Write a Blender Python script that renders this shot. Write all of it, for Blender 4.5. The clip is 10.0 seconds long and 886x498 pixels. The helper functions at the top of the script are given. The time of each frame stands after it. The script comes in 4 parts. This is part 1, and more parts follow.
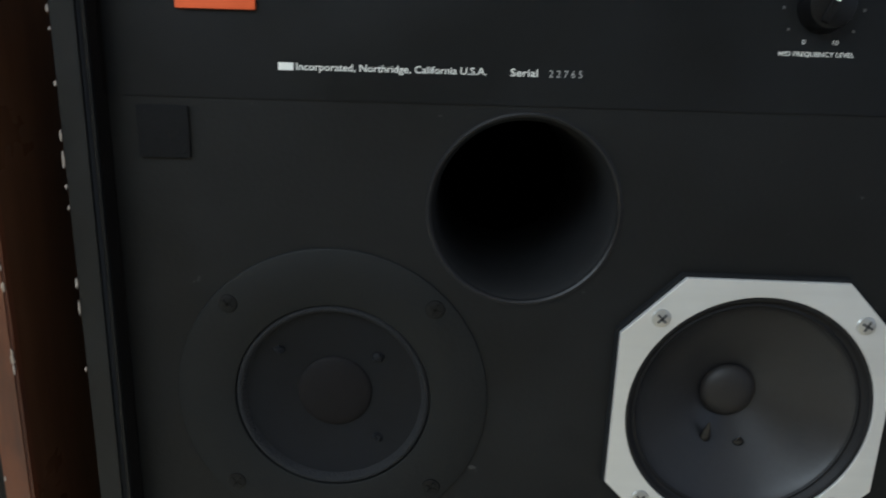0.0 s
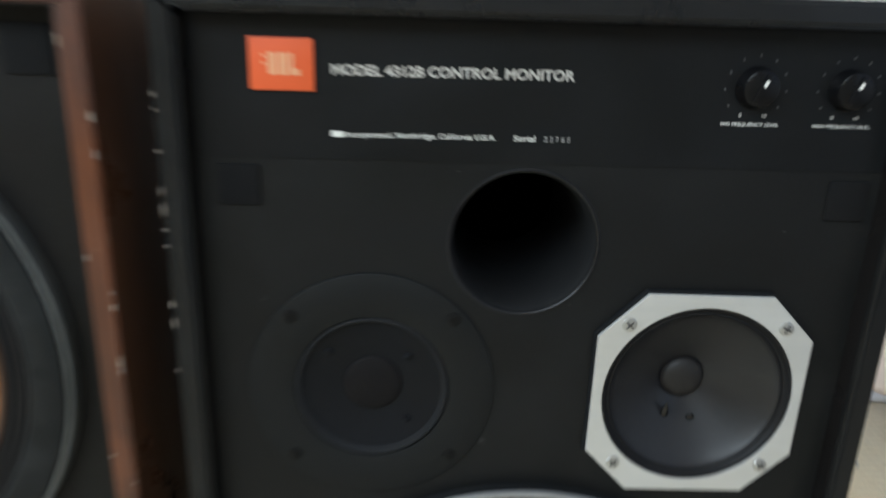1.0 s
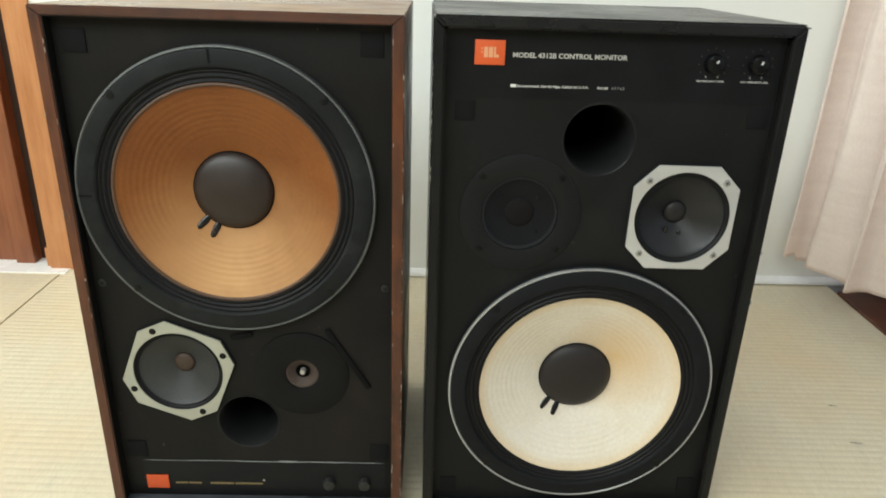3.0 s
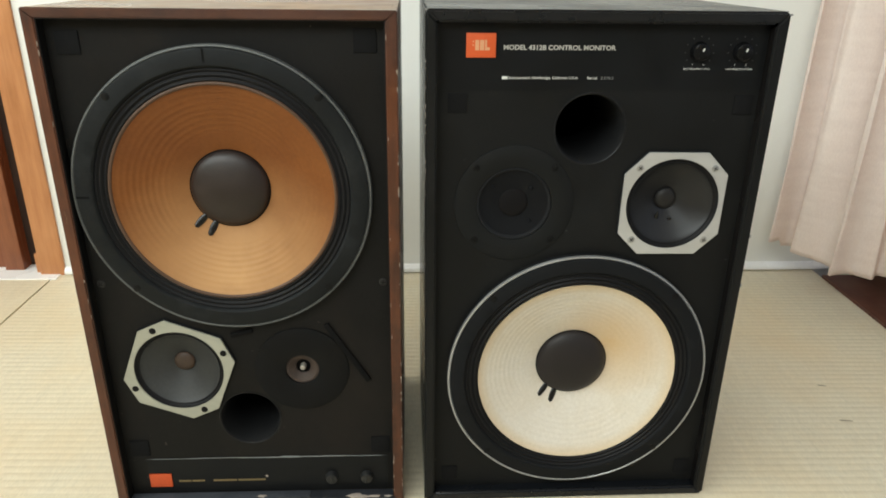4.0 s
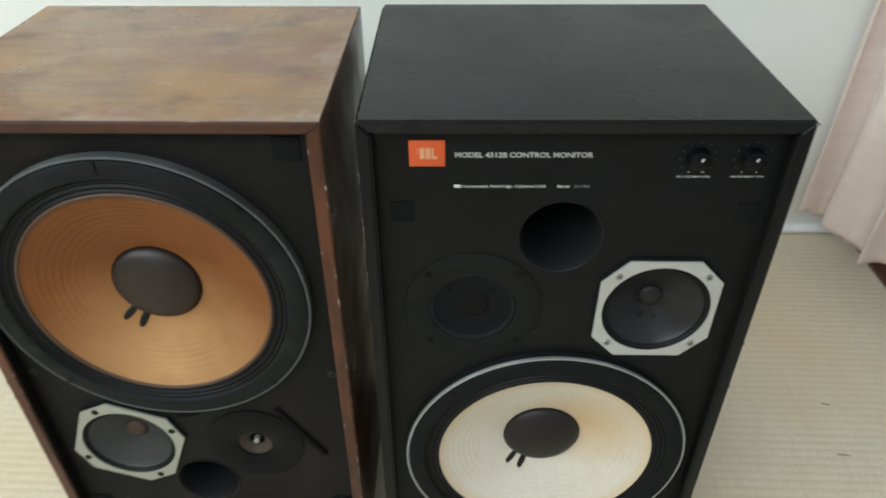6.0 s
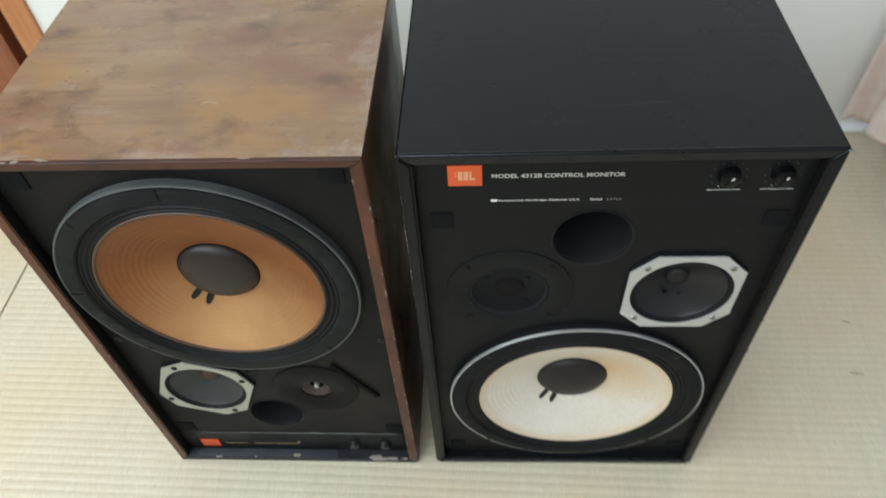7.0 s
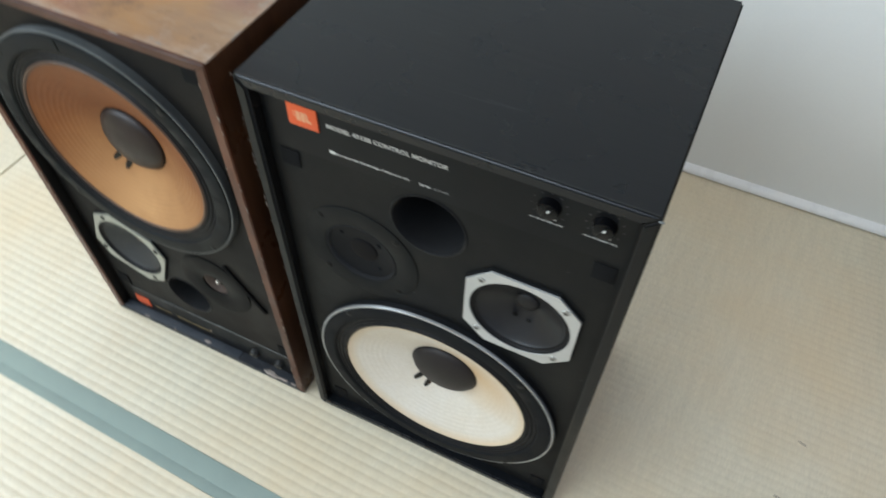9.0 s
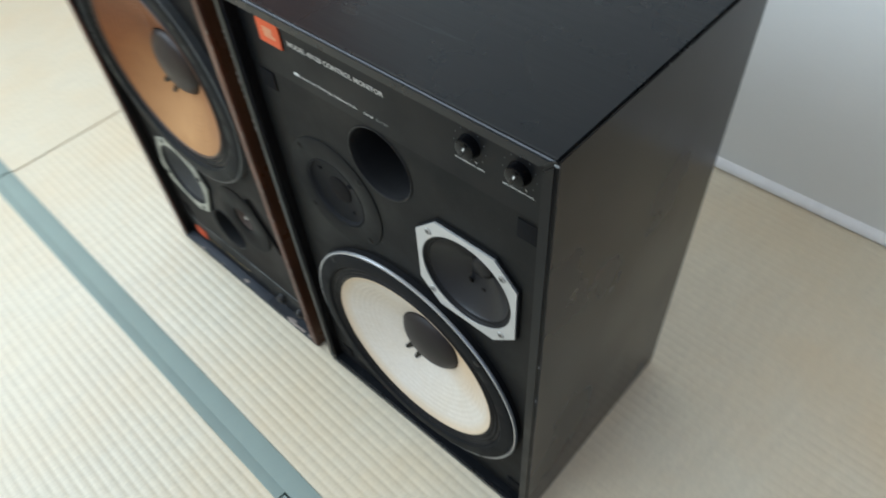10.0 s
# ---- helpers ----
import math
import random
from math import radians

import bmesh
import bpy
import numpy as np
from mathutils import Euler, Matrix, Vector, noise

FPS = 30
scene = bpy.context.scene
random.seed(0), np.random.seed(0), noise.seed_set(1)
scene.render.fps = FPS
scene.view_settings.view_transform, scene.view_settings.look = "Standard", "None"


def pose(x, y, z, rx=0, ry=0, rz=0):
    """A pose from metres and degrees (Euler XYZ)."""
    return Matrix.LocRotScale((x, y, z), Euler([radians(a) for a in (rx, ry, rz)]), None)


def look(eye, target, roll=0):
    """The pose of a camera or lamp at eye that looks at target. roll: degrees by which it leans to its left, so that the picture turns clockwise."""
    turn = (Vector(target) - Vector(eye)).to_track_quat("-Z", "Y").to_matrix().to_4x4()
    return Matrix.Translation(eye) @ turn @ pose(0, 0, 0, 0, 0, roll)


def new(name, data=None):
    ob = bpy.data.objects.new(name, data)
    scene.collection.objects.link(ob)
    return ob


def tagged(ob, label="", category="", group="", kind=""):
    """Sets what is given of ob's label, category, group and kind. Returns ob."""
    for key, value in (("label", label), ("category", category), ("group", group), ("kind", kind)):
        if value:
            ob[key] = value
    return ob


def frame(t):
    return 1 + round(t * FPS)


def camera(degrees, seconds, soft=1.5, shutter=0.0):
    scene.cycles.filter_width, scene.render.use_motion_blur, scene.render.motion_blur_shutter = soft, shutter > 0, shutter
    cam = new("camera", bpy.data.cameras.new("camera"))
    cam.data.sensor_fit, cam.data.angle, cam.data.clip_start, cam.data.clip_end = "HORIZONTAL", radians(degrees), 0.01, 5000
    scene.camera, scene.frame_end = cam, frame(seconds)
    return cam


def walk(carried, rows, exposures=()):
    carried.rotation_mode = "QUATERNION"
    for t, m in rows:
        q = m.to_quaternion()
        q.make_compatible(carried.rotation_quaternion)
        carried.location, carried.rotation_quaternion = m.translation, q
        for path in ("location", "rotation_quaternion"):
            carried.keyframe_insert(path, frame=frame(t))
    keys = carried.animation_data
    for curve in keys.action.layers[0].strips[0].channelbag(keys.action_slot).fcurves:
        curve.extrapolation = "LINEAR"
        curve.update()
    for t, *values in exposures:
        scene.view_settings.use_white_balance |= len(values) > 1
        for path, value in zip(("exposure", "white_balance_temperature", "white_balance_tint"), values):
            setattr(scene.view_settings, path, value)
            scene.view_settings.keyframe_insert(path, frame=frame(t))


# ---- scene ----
cam = camera(64.5, 10.0, soft=1.8, shutter=0.8)
PATH = [
    (0, (0.144, -0.259, 0.531), (0.133, 1.678, 0.033), 1.6),
    (0.5, (0.153, -0.263, 0.543), (0.148, 1.668, 0.022), 1.0),
    (1, (0.124, -0.324, 0.58), (0.177, 1.583, -0.021), 1.7),
    (1.5, (0.066, -0.477, 0.63), (0.157, 1.395, -0.069), 0.8),
    (2, (0.042, -0.595, 0.649), (0.143, 1.246, -0.126), -0.3),
    (2.5, (0.005, -0.664, 0.654), (0.077, 1.189, -0.094), 2.8),
    (2.7, (-0.001, -0.685, 0.644), (0.055, 1.17, -0.101), 2.4),
    (3.8, (-0.018, -0.707, 0.637), (0.087, 1.137, -0.13), 0.2),
    (4, (-0.019, -0.71, 0.637), (0.082, 1.14, -0.116), 0.7),
    (4.5, (0.004, -0.686, 0.629), (0.089, 1.157, -0.144), -0.2),
    (5, (0.07, -0.591, 0.627), (0.078, 1.164, -0.332), -3.5),
    (5.2, (0.09, -0.55, 0.674), (0.106, 1.164, -0.358), -2.8),
    (5.5, (0.086, -0.506, 0.761), (0.121, 1.172, -0.327), -0.7),
    (5.7, (0.072, -0.51, 0.799), (0.102, 1.154, -0.311), -0.0),
    (6.8, (0.08, -0.434, 0.942), (-0.077, 0.925, -0.516), -4.1),
    (7, (0.072, -0.426, 0.98), (-0.045, 0.869, -0.54), -4.5),
    (7.5, (0.037, -0.419, 0.997), (0.007, 0.829, -0.565), -1.9),
    (8, (0.109, -0.401, 0.997), (-0.004, 0.831, -0.574), -0.2),
    (8.5, (0.277, -0.39, 0.981), (-0.077, 0.801, -0.586), -1.5),
    (9, (0.356, -0.351, 0.962), (-0.159, 0.776, -0.609), 1.2),
    (9.5, (0.442, -0.304, 0.923), (-0.18, 0.704, -0.689), 0.4),
    (10, (0.531, -0.267, 0.888), (-0.398, 0.64, -0.634), -4.9),
]
walk(cam, [(t, look(eye, target, roll)) for t, eye, target, roll in PATH],
     [(0.0, -0.20, 5290, 5), (1.0, 0.09, 5340, 4), (1.5, 0.12, 5790, 0), (2.0, 0.20, 5890, -1), (2.5, 0.13, 5890, 0), (4.0, -0.02, 6040, 3), (4.5, -0.12, 6040, 2), (5.0, -0.10, 5890, 1), (5.5, -0.26, 5690, 1), (7.0, -0.10, 5440, 4), (8.5, -0.08, 5240, 3), (9.0, -0.02, 5290, 5), (10.0, -0.09, 5140, 5)])

# ---- light ----
world = bpy.data.worlds.new("sky")
scene.world = world
world.use_nodes = True
wn = world.node_tree.nodes
sky = wn.new("ShaderNodeTexSky")
sky.sky_type, sky.sun_disc = "NISHITA", False
sky.sun_elevation, sky.sun_rotation = radians(40), radians(200)
world.node_tree.links.new(sky.outputs[0], wn["Background"].inputs[0])
wn["Background"].inputs[1].default_value = 0.05
scene.view_settings.exposure = 0.0

TILT_ROOM = -1.8                       # the room's walls against the loudspeakers' fronts
ROOM = pose(0, 0, 0, 0, 0, TILT_ROOM)


def window_light(name, m, wide, high, watts, colour):
    lamp = bpy.data.lights.new(name, "AREA")
    lamp.shape, lamp.size, lamp.size_y, lamp.energy, lamp.color = "RECTANGLE", wide, high, watts, colour
    ob = new(name, lamp)
    ob.matrix_world = ROOM @ m
    return ob


# daylight in the openings: west, south and east (behind the drawn-back curtain)
window_light("daylight_west", look((-1.98, -0.45, 1.66), (0, 0.05, 0.2)), 1.65, 0.9, 38, (1.0, 0.985, 0.91))
window_light("daylight_south", look((-0.72, -1.58, 1.84), (-0.05, 0.3, 0.2)), 1.9, 0.95, 40, (1.0, 0.99, 0.93))
window_light("daylight_east", look((1.10, -0.38, 0.98), (0.1, -0.30, 0.7)), 1.85, 1.7, 4.0, (1.0, 0.91, 0.88))


# ---- materials ----
def nodes_of(name):
    m = bpy.data.materials.new(name)
    m.use_nodes = True
    t = m.node_tree
    return m, t, t.nodes["Principled BSDF"]


def coords(t, scale):
    c = t.nodes.new("ShaderNodeTexCoord")
    mp = t.nodes.new("ShaderNodeMapping")
    mp.inputs["Scale"].default_value = scale
    t.links.new(c.outputs["Object"], mp.inputs["Vector"])
    return mp.outputs["Vector"]


def noise_at(t, scale, detail=4.0, rough=0.55, stretch=(1, 1, 1)):
    n = t.nodes.new("ShaderNodeTexNoise")
    n.inputs["Scale"].default_value, n.inputs["Detail"].default_value, n.inputs["Roughness"].default_value = scale, detail, rough
    t.links.new(coords(t, stretch), n.inputs["Vector"])
    return n.outputs["Fac"]


def ramp(t, fac, stops):
    r = t.nodes.new("ShaderNodeValToRGB")
    while len(r.color_ramp.elements) < len(stops):
        r.color_ramp.elements.new(0.5)
    for e, (p, c) in zip(r.color_ramp.elements, stops):
        e.position, e.color = p, (*c, 1)
    t.links.new(fac, r.inputs["Fac"])
    return r.outputs["Color"]


def mixed(t, fac, a, b, mode="MIX"):
    m = t.nodes.new("ShaderNodeMix")
    m.data_type, m.blend_type = "RGBA", mode
    for socket, v in ((m.inputs[0], fac), (m.inputs[6], a), (m.inputs[7], b)):
        if isinstance(v, bpy.types.NodeSocket):
            t.links.new(v, socket)
        elif isinstance(v, tuple):
            socket.default_value = (*v, 1)
        else:
            socket.default_value = v
    return m.outputs[2]


def grey(t, fac, lo, hi, p0=0.35, p1=0.65):
    return ramp(t, fac, [(p0, (lo,) * 3), (p1, (hi,) * 3)])


def bump(t, b, height, strength, distance):
    n = t.nodes.new("ShaderNodeBump")
    n.inputs["Strength"].default_value, n.inputs["Distance"].default_value = strength, distance
    t.links.new(height, n.inputs["Height"])
    t.links.new(n.outputs["Normal"], b.inputs["Normal"])


def plain(name, colour, rough, metal=0.0, vary=0.18, fine=300.0, coarse=14.0, relief=0.15, stretch=(1, 1, 1), spec=0.4, dist=0.0006, uneven=0.1):
    """A surface of one colour with stains at two scales, uneven gloss and a fine relief."""
    m, t, b = nodes_of(name)
    big, small = noise_at(t, coarse, 5), noise_at(t, fine, 3, stretch=stretch)
    lo, hi = tuple(c * (1 - vary) for c in colour), tuple(min(1, c * (1 + vary)) for c in colour)
    base = ramp(t, big, [(0.3, lo), (0.7, hi)])
    base = mixed(t, 0.35, base, ramp(t, small, [(0.3, lo), (0.7, hi)]))
    t.links.new(base, b.inputs["Base Color"])
    t.links.new(grey(t, big, max(0.03, rough - uneven), min(1, rough + uneven)), b.inputs["Roughness"])
    b.inputs["Metallic"].default_value = metal
    b.inputs["Specular IOR Level"].default_value = spec
    bump(t, b, small, relief, dist)
    return m


def wood(name, dark, mid, light, along, rough, worn=0.0, scuff=(0.42, 0.36, 0.30), tints=None, rubbed=None, relief=0.25, spec=0.5, flecks=None):
    """Veneer with its grain along one axis (0 x, 1 y, 2 z); worn: how much of it is scuffed pale."""
    m, t, b = nodes_of(name)
    s = [1.0, 1.0, 1.0]
    s[along] = 0.06
    grain = noise_at(t, 130, 6, 0.65, tuple(s))
    s2 = [1.0, 1.0, 1.0]
    s2[along] = 0.3
    bands = noise_at(t, 22, 4, 0.55, tuple(s2))
    blot = noise_at(t, 9, 5, 0.6)
    col = ramp(t, bands, [(0.28, dark), (0.5, mid), (0.74, light)])
    col = mixed(t, 0.28, col, ramp(t, grain, [(0.35, dark), (0.62, light)]))
    col = mixed(t, grey(t, blot, 0.0, 0.55, 0.5, 0.72), col, mid)
    if worn:
        s3 = [1.0, 1.0, 1.0]
        s3[along] = 0.35
        scr = noise_at(t, 26, 8, 0.72, tuple(s3))
        col = mixed(t, grey(t, scr, 0.0, worn, 0.57, 0.72), col, scuff)
        stain = noise_at(t, 15, 6, 0.7, tuple(s3))
        col = mixed(t, grey(t, stain, 0.0, worn, 0.60, 0.74), col, tuple(c * 0.4 for c in dark))
    if tints:
        for sc, tint, p0, p1 in zip((14.0, 19.0, 10.0), tints, (0.50, 0.54, 0.50), (0.66, 0.68, 0.64)):
            s4 = [1.0, 1.0, 1.0]
            s4[along] = 0.75
            patch = noise_at(t, sc, 6, 0.62, tuple(s4))
            col = mixed(t, grey(t, patch, 0.0, 0.72, p0, p1), col, tint)
    if flecks:
        s5 = [1.0, 1.0, 1.0]
        s5[along] = 0.45
        fleck = noise_at(t, 34, 6, 0.72, tuple(s5))
        col = mixed(t, grey(t, fleck, 0.0, 0.75, 0.66, 0.74), col, flecks)
        nick = noise_at(t, 27, 7, 0.75, tuple(s5))
        col = mixed(t, grey(t, nick, 0.8, 0.0, 0.27, 0.34), col, tuple(c * 0.3 for c in dark))
    if rubbed:
        # rubbed pale along the front and one side edge: rubbed is (x of the side edge, reach)
        sep = t.nodes.new("ShaderNodeSeparateXYZ")
        t.links.new(coords(t, (1, 1, 1)), sep.inputs[0])
        for out, at, reach in ((sep.outputs["Y"], 0.0, rubbed[1]), (sep.outputs["X"], rubbed[0], -rubbed[1] * 0.8)):
            near = t.nodes.new("ShaderNodeMapRange")
            near.inputs["From Min"].default_value, near.inputs["From Max"].default_value = at + reach, at
            t.links.new(out, near.inputs["Value"])
            rub = noise_at(t, 38, 7, 0.7, (0.6, 0.6, 1))
            add = t.nodes.new("ShaderNodeMath")
            add.operation = "MULTIPLY_ADD"
            t.links.new(near.outputs[0], add.inputs[0])
            add.inputs[1].default_value = 0.22
            t.links.new(rub, add.inputs[2])
            col = mixed(t, grey(t, add.outputs[0], 0.0, 0.42, 0.66, 0.80), col, scuff)
    t.links.new(col, b.inputs["Base Color"])
    t.links.new(grey(t, blot, rough - 0.08, rough + 0.14), b.inputs["Roughness"])
    bump(t, b, grain, relief, 0.0005)
    b.inputs["Specular IOR Level"].default_value = spec
    return m


def tatami(name, colour):
    m, t, b = nodes_of(name)
    weave = noise_at(t, 420, 3, 0.6, (1.0, 0.25, 1))
    strands = noise_at(t, 90, 5, 0.7, (1.0, 0.12, 1))
    patches = noise_at(t, 3.5, 5, 0.6)
    lo, hi = tuple(c * 0.80 for c in colour), tuple(min(1, c * 1.12) for c in colour)
    col = ramp(t, strands, [(0.3, tuple(c * 0.88 for c in colour)), (0.7, tuple(c * 1.06 for c in colour))])
    col = mixed(t, 0.4, col, ramp(t, weave, [(0.3, lo), (0.7, hi)]))
    col = mixed(t, grey(t, patches, 0.0, 0.5, 0.42, 0.68), col, (colour[0] * 0.98, colour[1] * 0.86, colour[2] * 0.70))
    t.links.new(col, b.inputs["Base Color"])
    b.inputs["Roughness"].default_value = 0.40
    b.inputs["Specular IOR Level"].default_value = 0.55
    bump(t, b, weave, 0.35, 0.0008)
    return m


def fabric(name, colour, through_light=0.3):
    m, t, b = nodes_of(name)
    w = noise_at(t, 500, 2, 0.5, (1, 1, 0.3))
    slub = noise_at(t, 60, 4, 0.6, (0.15, 0.15, 1))
    lo, hi = tuple(c * 0.88 for c in colour), tuple(min(1, c * 1.08) for c in colour)
    col = mixed(t, 0.5, ramp(t, w, [(0.3, lo), (0.7, hi)]), ramp(t, slub, [(0.3, lo), (0.7, hi)]))
    t.links.new(col, b.inputs["Base Color"])
    b.inputs["Roughness"].default_value = 0.9
    b.inputs["Specular IOR Level"].default_value = 0.15
    bump(t, b, w, 0.4, 0.0006)
    tr = t.nodes.new("ShaderNodeBsdfTranslucent")
    tr.inputs["Color"].default_value = (1.0, 0.78, 0.64, 1)
    mx = t.nodes.new("ShaderNodeMixShader")
    mx.inputs[0].default_value = through_light
    t.links.new(b.outputs[0], mx.inputs[1])
    t.links.new(tr.outputs[0], mx.inputs[2])
    t.links.new(mx.outputs[0], t.nodes["Material Output"].inputs["Surface"])
    return m


def paper_cone(name, inner, outer, spot_tint=None, spot_at=(0.065, 0.047, 0.105), rough=0.62, spec=0.3, rim=None):
    """Pulp cone: fibres, uneven yellowing; one soft spot takes a second colour."""
    m, t, b = nodes_of(name)
    fib = noise_at(t, 260, 5, 0.7)
    blot = noise_at(t, 11, 5, 0.6)
    col = ramp(t, blot, [(0.32, inner), (0.68, outer)])
    col = mixed(t, 0.25, col, ramp(t, fib, [(0.3, tuple(c * 0.75 for c in inner)), (0.7, tuple(min(1, c * 1.15) for c in outer))]))
    if spot_tint:
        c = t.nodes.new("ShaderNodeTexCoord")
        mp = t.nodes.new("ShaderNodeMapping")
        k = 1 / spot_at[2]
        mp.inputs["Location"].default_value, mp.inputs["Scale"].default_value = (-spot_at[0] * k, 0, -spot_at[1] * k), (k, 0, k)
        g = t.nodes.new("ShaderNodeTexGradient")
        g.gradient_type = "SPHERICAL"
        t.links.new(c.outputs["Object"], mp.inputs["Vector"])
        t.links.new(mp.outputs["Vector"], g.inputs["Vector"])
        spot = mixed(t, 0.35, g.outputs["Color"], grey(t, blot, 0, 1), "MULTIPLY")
        col = mixed(t, spot, col, spot_tint)
    if rim:
        c = t.nodes.new("ShaderNodeTexCoord")
        mp = t.nodes.new("ShaderNodeMapping")
        mp.inputs["Scale"].default_value = (8, 0, 8)
        g = t.nodes.new("ShaderNodeTexGradient")
        g.gradient_type = "SPHERICAL"
        t.links.new(c.outputs["Object"], mp.inputs["Vector"])
        t.links.new(mp.outputs["Vector"], g.inputs["Vector"])
        col = mixed(t, ramp(t, g.outputs["Fac"], [(0.05, (0.5,) * 3), (0.15, (0.0,) * 3)]), col, rim)
    t.links.new(col, b.inputs["Base Color"])
    b.inputs["Roughness"].default_value = rough
    b.inputs["Specular IOR Level"].default_value = spec
    bump(t, b, fib, 0.2, 0.0004)
    return m


def marked(m, colour, scale, stretch, p0, p1, amount, detail=6):
    """Smears or specks of another colour over a finished surface."""
    t = m.node_tree
    b = t.nodes["Principled BSDF"]
    under = b.inputs["Base Color"].links[0].from_socket
    over = mixed(t, grey(t, noise_at(t, scale, detail, 0.7, stretch), 0.0, amount, p0, p1), under, colour)
    t.links.new(over, b.inputs["Base Color"])
    return m


M_TATAMI = tatami("pale_rush", (0.74, 0.67, 0.505))
M_HERI = plain("grey_green_binding", (0.295, 0.355, 0.318), 0.75, vary=0.08, fine=700, relief=0.3)
M_WALL = plain("off_white_plaster", (0.83, 0.83, 0.79), 0.85, vary=0.025, fine=260, coarse=5, relief=0.12)
M_CEIL = wood("cedar_ceiling_board", (0.34, 0.24, 0.15), (0.44, 0.33, 0.22), (0.53, 0.42, 0.30), 0, 0.6)
M_SAND = plain("sand_coloured_plaster", (0.58, 0.53, 0.43), 0.9, vary=0.08, fine=300, coarse=5, relief=0.2)
M_BASE = plain("white_gloss_paint", (0.95, 0.95, 0.94), 0.28, vary=0.04, relief=0.05)
M_POST = wood("orange_cedar", (0.34, 0.13, 0.045), (0.47, 0.20, 0.075), (0.58, 0.28, 0.12), 2, 0.42)
M_DOOR = wood("red_brown_wood", (0.16, 0.05, 0.02), (0.25, 0.085, 0.035), (0.33, 0.13, 0.055), 2, 0.4)
M_RECESS = plain("dark_wood_and_slot_shade", (0.035, 0.018, 0.012), 0.6)
M_SILL = wood("dark_red_sill", (0.05, 0.016, 0.010), (0.09, 0.03, 0.018), (0.13, 0.05, 0.03), 1, 0.4)
M_CURTAIN = fabric("pink_beige_cloth", (0.95, 0.855, 0.805), 0.30)
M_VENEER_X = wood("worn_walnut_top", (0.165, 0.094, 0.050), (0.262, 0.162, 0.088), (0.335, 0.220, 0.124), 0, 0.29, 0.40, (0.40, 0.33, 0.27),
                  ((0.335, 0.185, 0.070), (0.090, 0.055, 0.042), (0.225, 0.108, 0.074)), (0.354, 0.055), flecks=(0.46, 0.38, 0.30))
# side veneer: the shade on the cabinet's side is put into this darker brown
M_VENEER_Z = wood("shaded_walnut_side", (0.0420, 0.0180, 0.0090), (0.0780, 0.0348, 0.0168), (0.1140, 0.0540, 0.0270), 2, 0.30, 0.0, relief=0.02, spec=0.2)
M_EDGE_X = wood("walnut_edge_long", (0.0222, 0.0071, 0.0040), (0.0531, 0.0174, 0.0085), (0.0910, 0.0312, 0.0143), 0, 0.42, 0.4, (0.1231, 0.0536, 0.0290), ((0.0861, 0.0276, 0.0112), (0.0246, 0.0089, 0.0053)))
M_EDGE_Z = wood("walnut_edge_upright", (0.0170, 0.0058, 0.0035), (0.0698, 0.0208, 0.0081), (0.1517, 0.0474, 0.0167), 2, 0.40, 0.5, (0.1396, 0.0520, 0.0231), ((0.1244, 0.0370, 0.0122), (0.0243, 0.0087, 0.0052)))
M_BLACK = plain("black_lacquered_wood", (0.0078, 0.0088, 0.0106), 0.30, vary=0.16, fine=150, coarse=7, relief=0.2, stretch=(0.06, 1, 1), spec=0.22, uneven=0.08)
M_BLACK_Z = plain("black_lacquered_side", (0.0082, 0.0073, 0.0070), 0.24, vary=0.14, fine=150, coarse=6, relief=0.04, stretch=(1, 1, 0.06), spec=0.25, uneven=0.05)
M_BLACK_EDGE = plain("black_edge_lacquer", (0.0084, 0.0087, 0.0089), 0.38, vary=0.25, fine=200, coarse=20, relief=0.08, spec=0.20, uneven=0.08)
M_BLACK_ARRIS = plain("rubbed_black_arris", (0.0078, 0.0085, 0.0100), 0.29, vary=0.15, fine=260, coarse=35, relief=0.05, spec=0.36, uneven=0.04)
M_BAFFLE = plain("black_baffle_paint", (0.0080, 0.0083, 0.0084), 0.55, vary=0.2, fine=420, relief=0.2, spec=0.16)
M_BAFFLE_OLD = plain("aged_black_baffle_paint", (0.0078, 0.0074, 0.0071), 0.58, vary=0.35, fine=380, coarse=9, relief=0.25, spec=0.16)
M_FOIL = plain("black_front_foil", (0.0070, 0.0075, 0.0083), 0.42, vary=0.15, relief=0.05, spec=0.16)
M_INSIDE = plain("dark_box_inside", (0.0035, 0.0035, 0.0035), 0.95, spec=0.08)
M_TUBE = plain("black_port_tube", (0.0120, 0.0122, 0.0128), 0.7, relief=0.1, spec=0.12)
M_GASKET = plain("black_gasket", (0.0098, 0.0104, 0.0114), 0.68, vary=0.2, relief=0.2, spec=0.12)
M_GASKET_OLD = plain("greyed_black_gasket", (0.0098, 0.0108, 0.0114), 0.6, vary=0.25, relief=0.25, spec=0.16)
M_SURROUND = plain("black_cloth_surround", (0.0098, 0.0096, 0.0104), 0.5, relief=0.25, fine=700, spec=0.16)
M_ALU = plain("cast_aluminium", (0.50, 0.51, 0.52), 0.38, 0.75, vary=0.1)
M_ALU_OLD = plain("dull_cast_aluminium", (0.115, 0.12, 0.118), 0.55, 0.4, vary=0.25)
M_PLATE = plain("brushed_aluminium", (0.60, 0.60, 0.59), 0.42, 0.55, vary=0.07, fine=240, relief=0.1, stretch=(0.05, 1, 1))
M_PLATE_OLD = plain("yellowed_aluminium", (0.42, 0.42, 0.355), 0.5, 0.4, vary=0.1, fine=240, relief=0.12, stretch=(0.05, 1, 1))
M_STEEL = plain("bright_screw_steel", (0.45, 0.45, 0.44), 0.36, 0.8, vary=0.1)
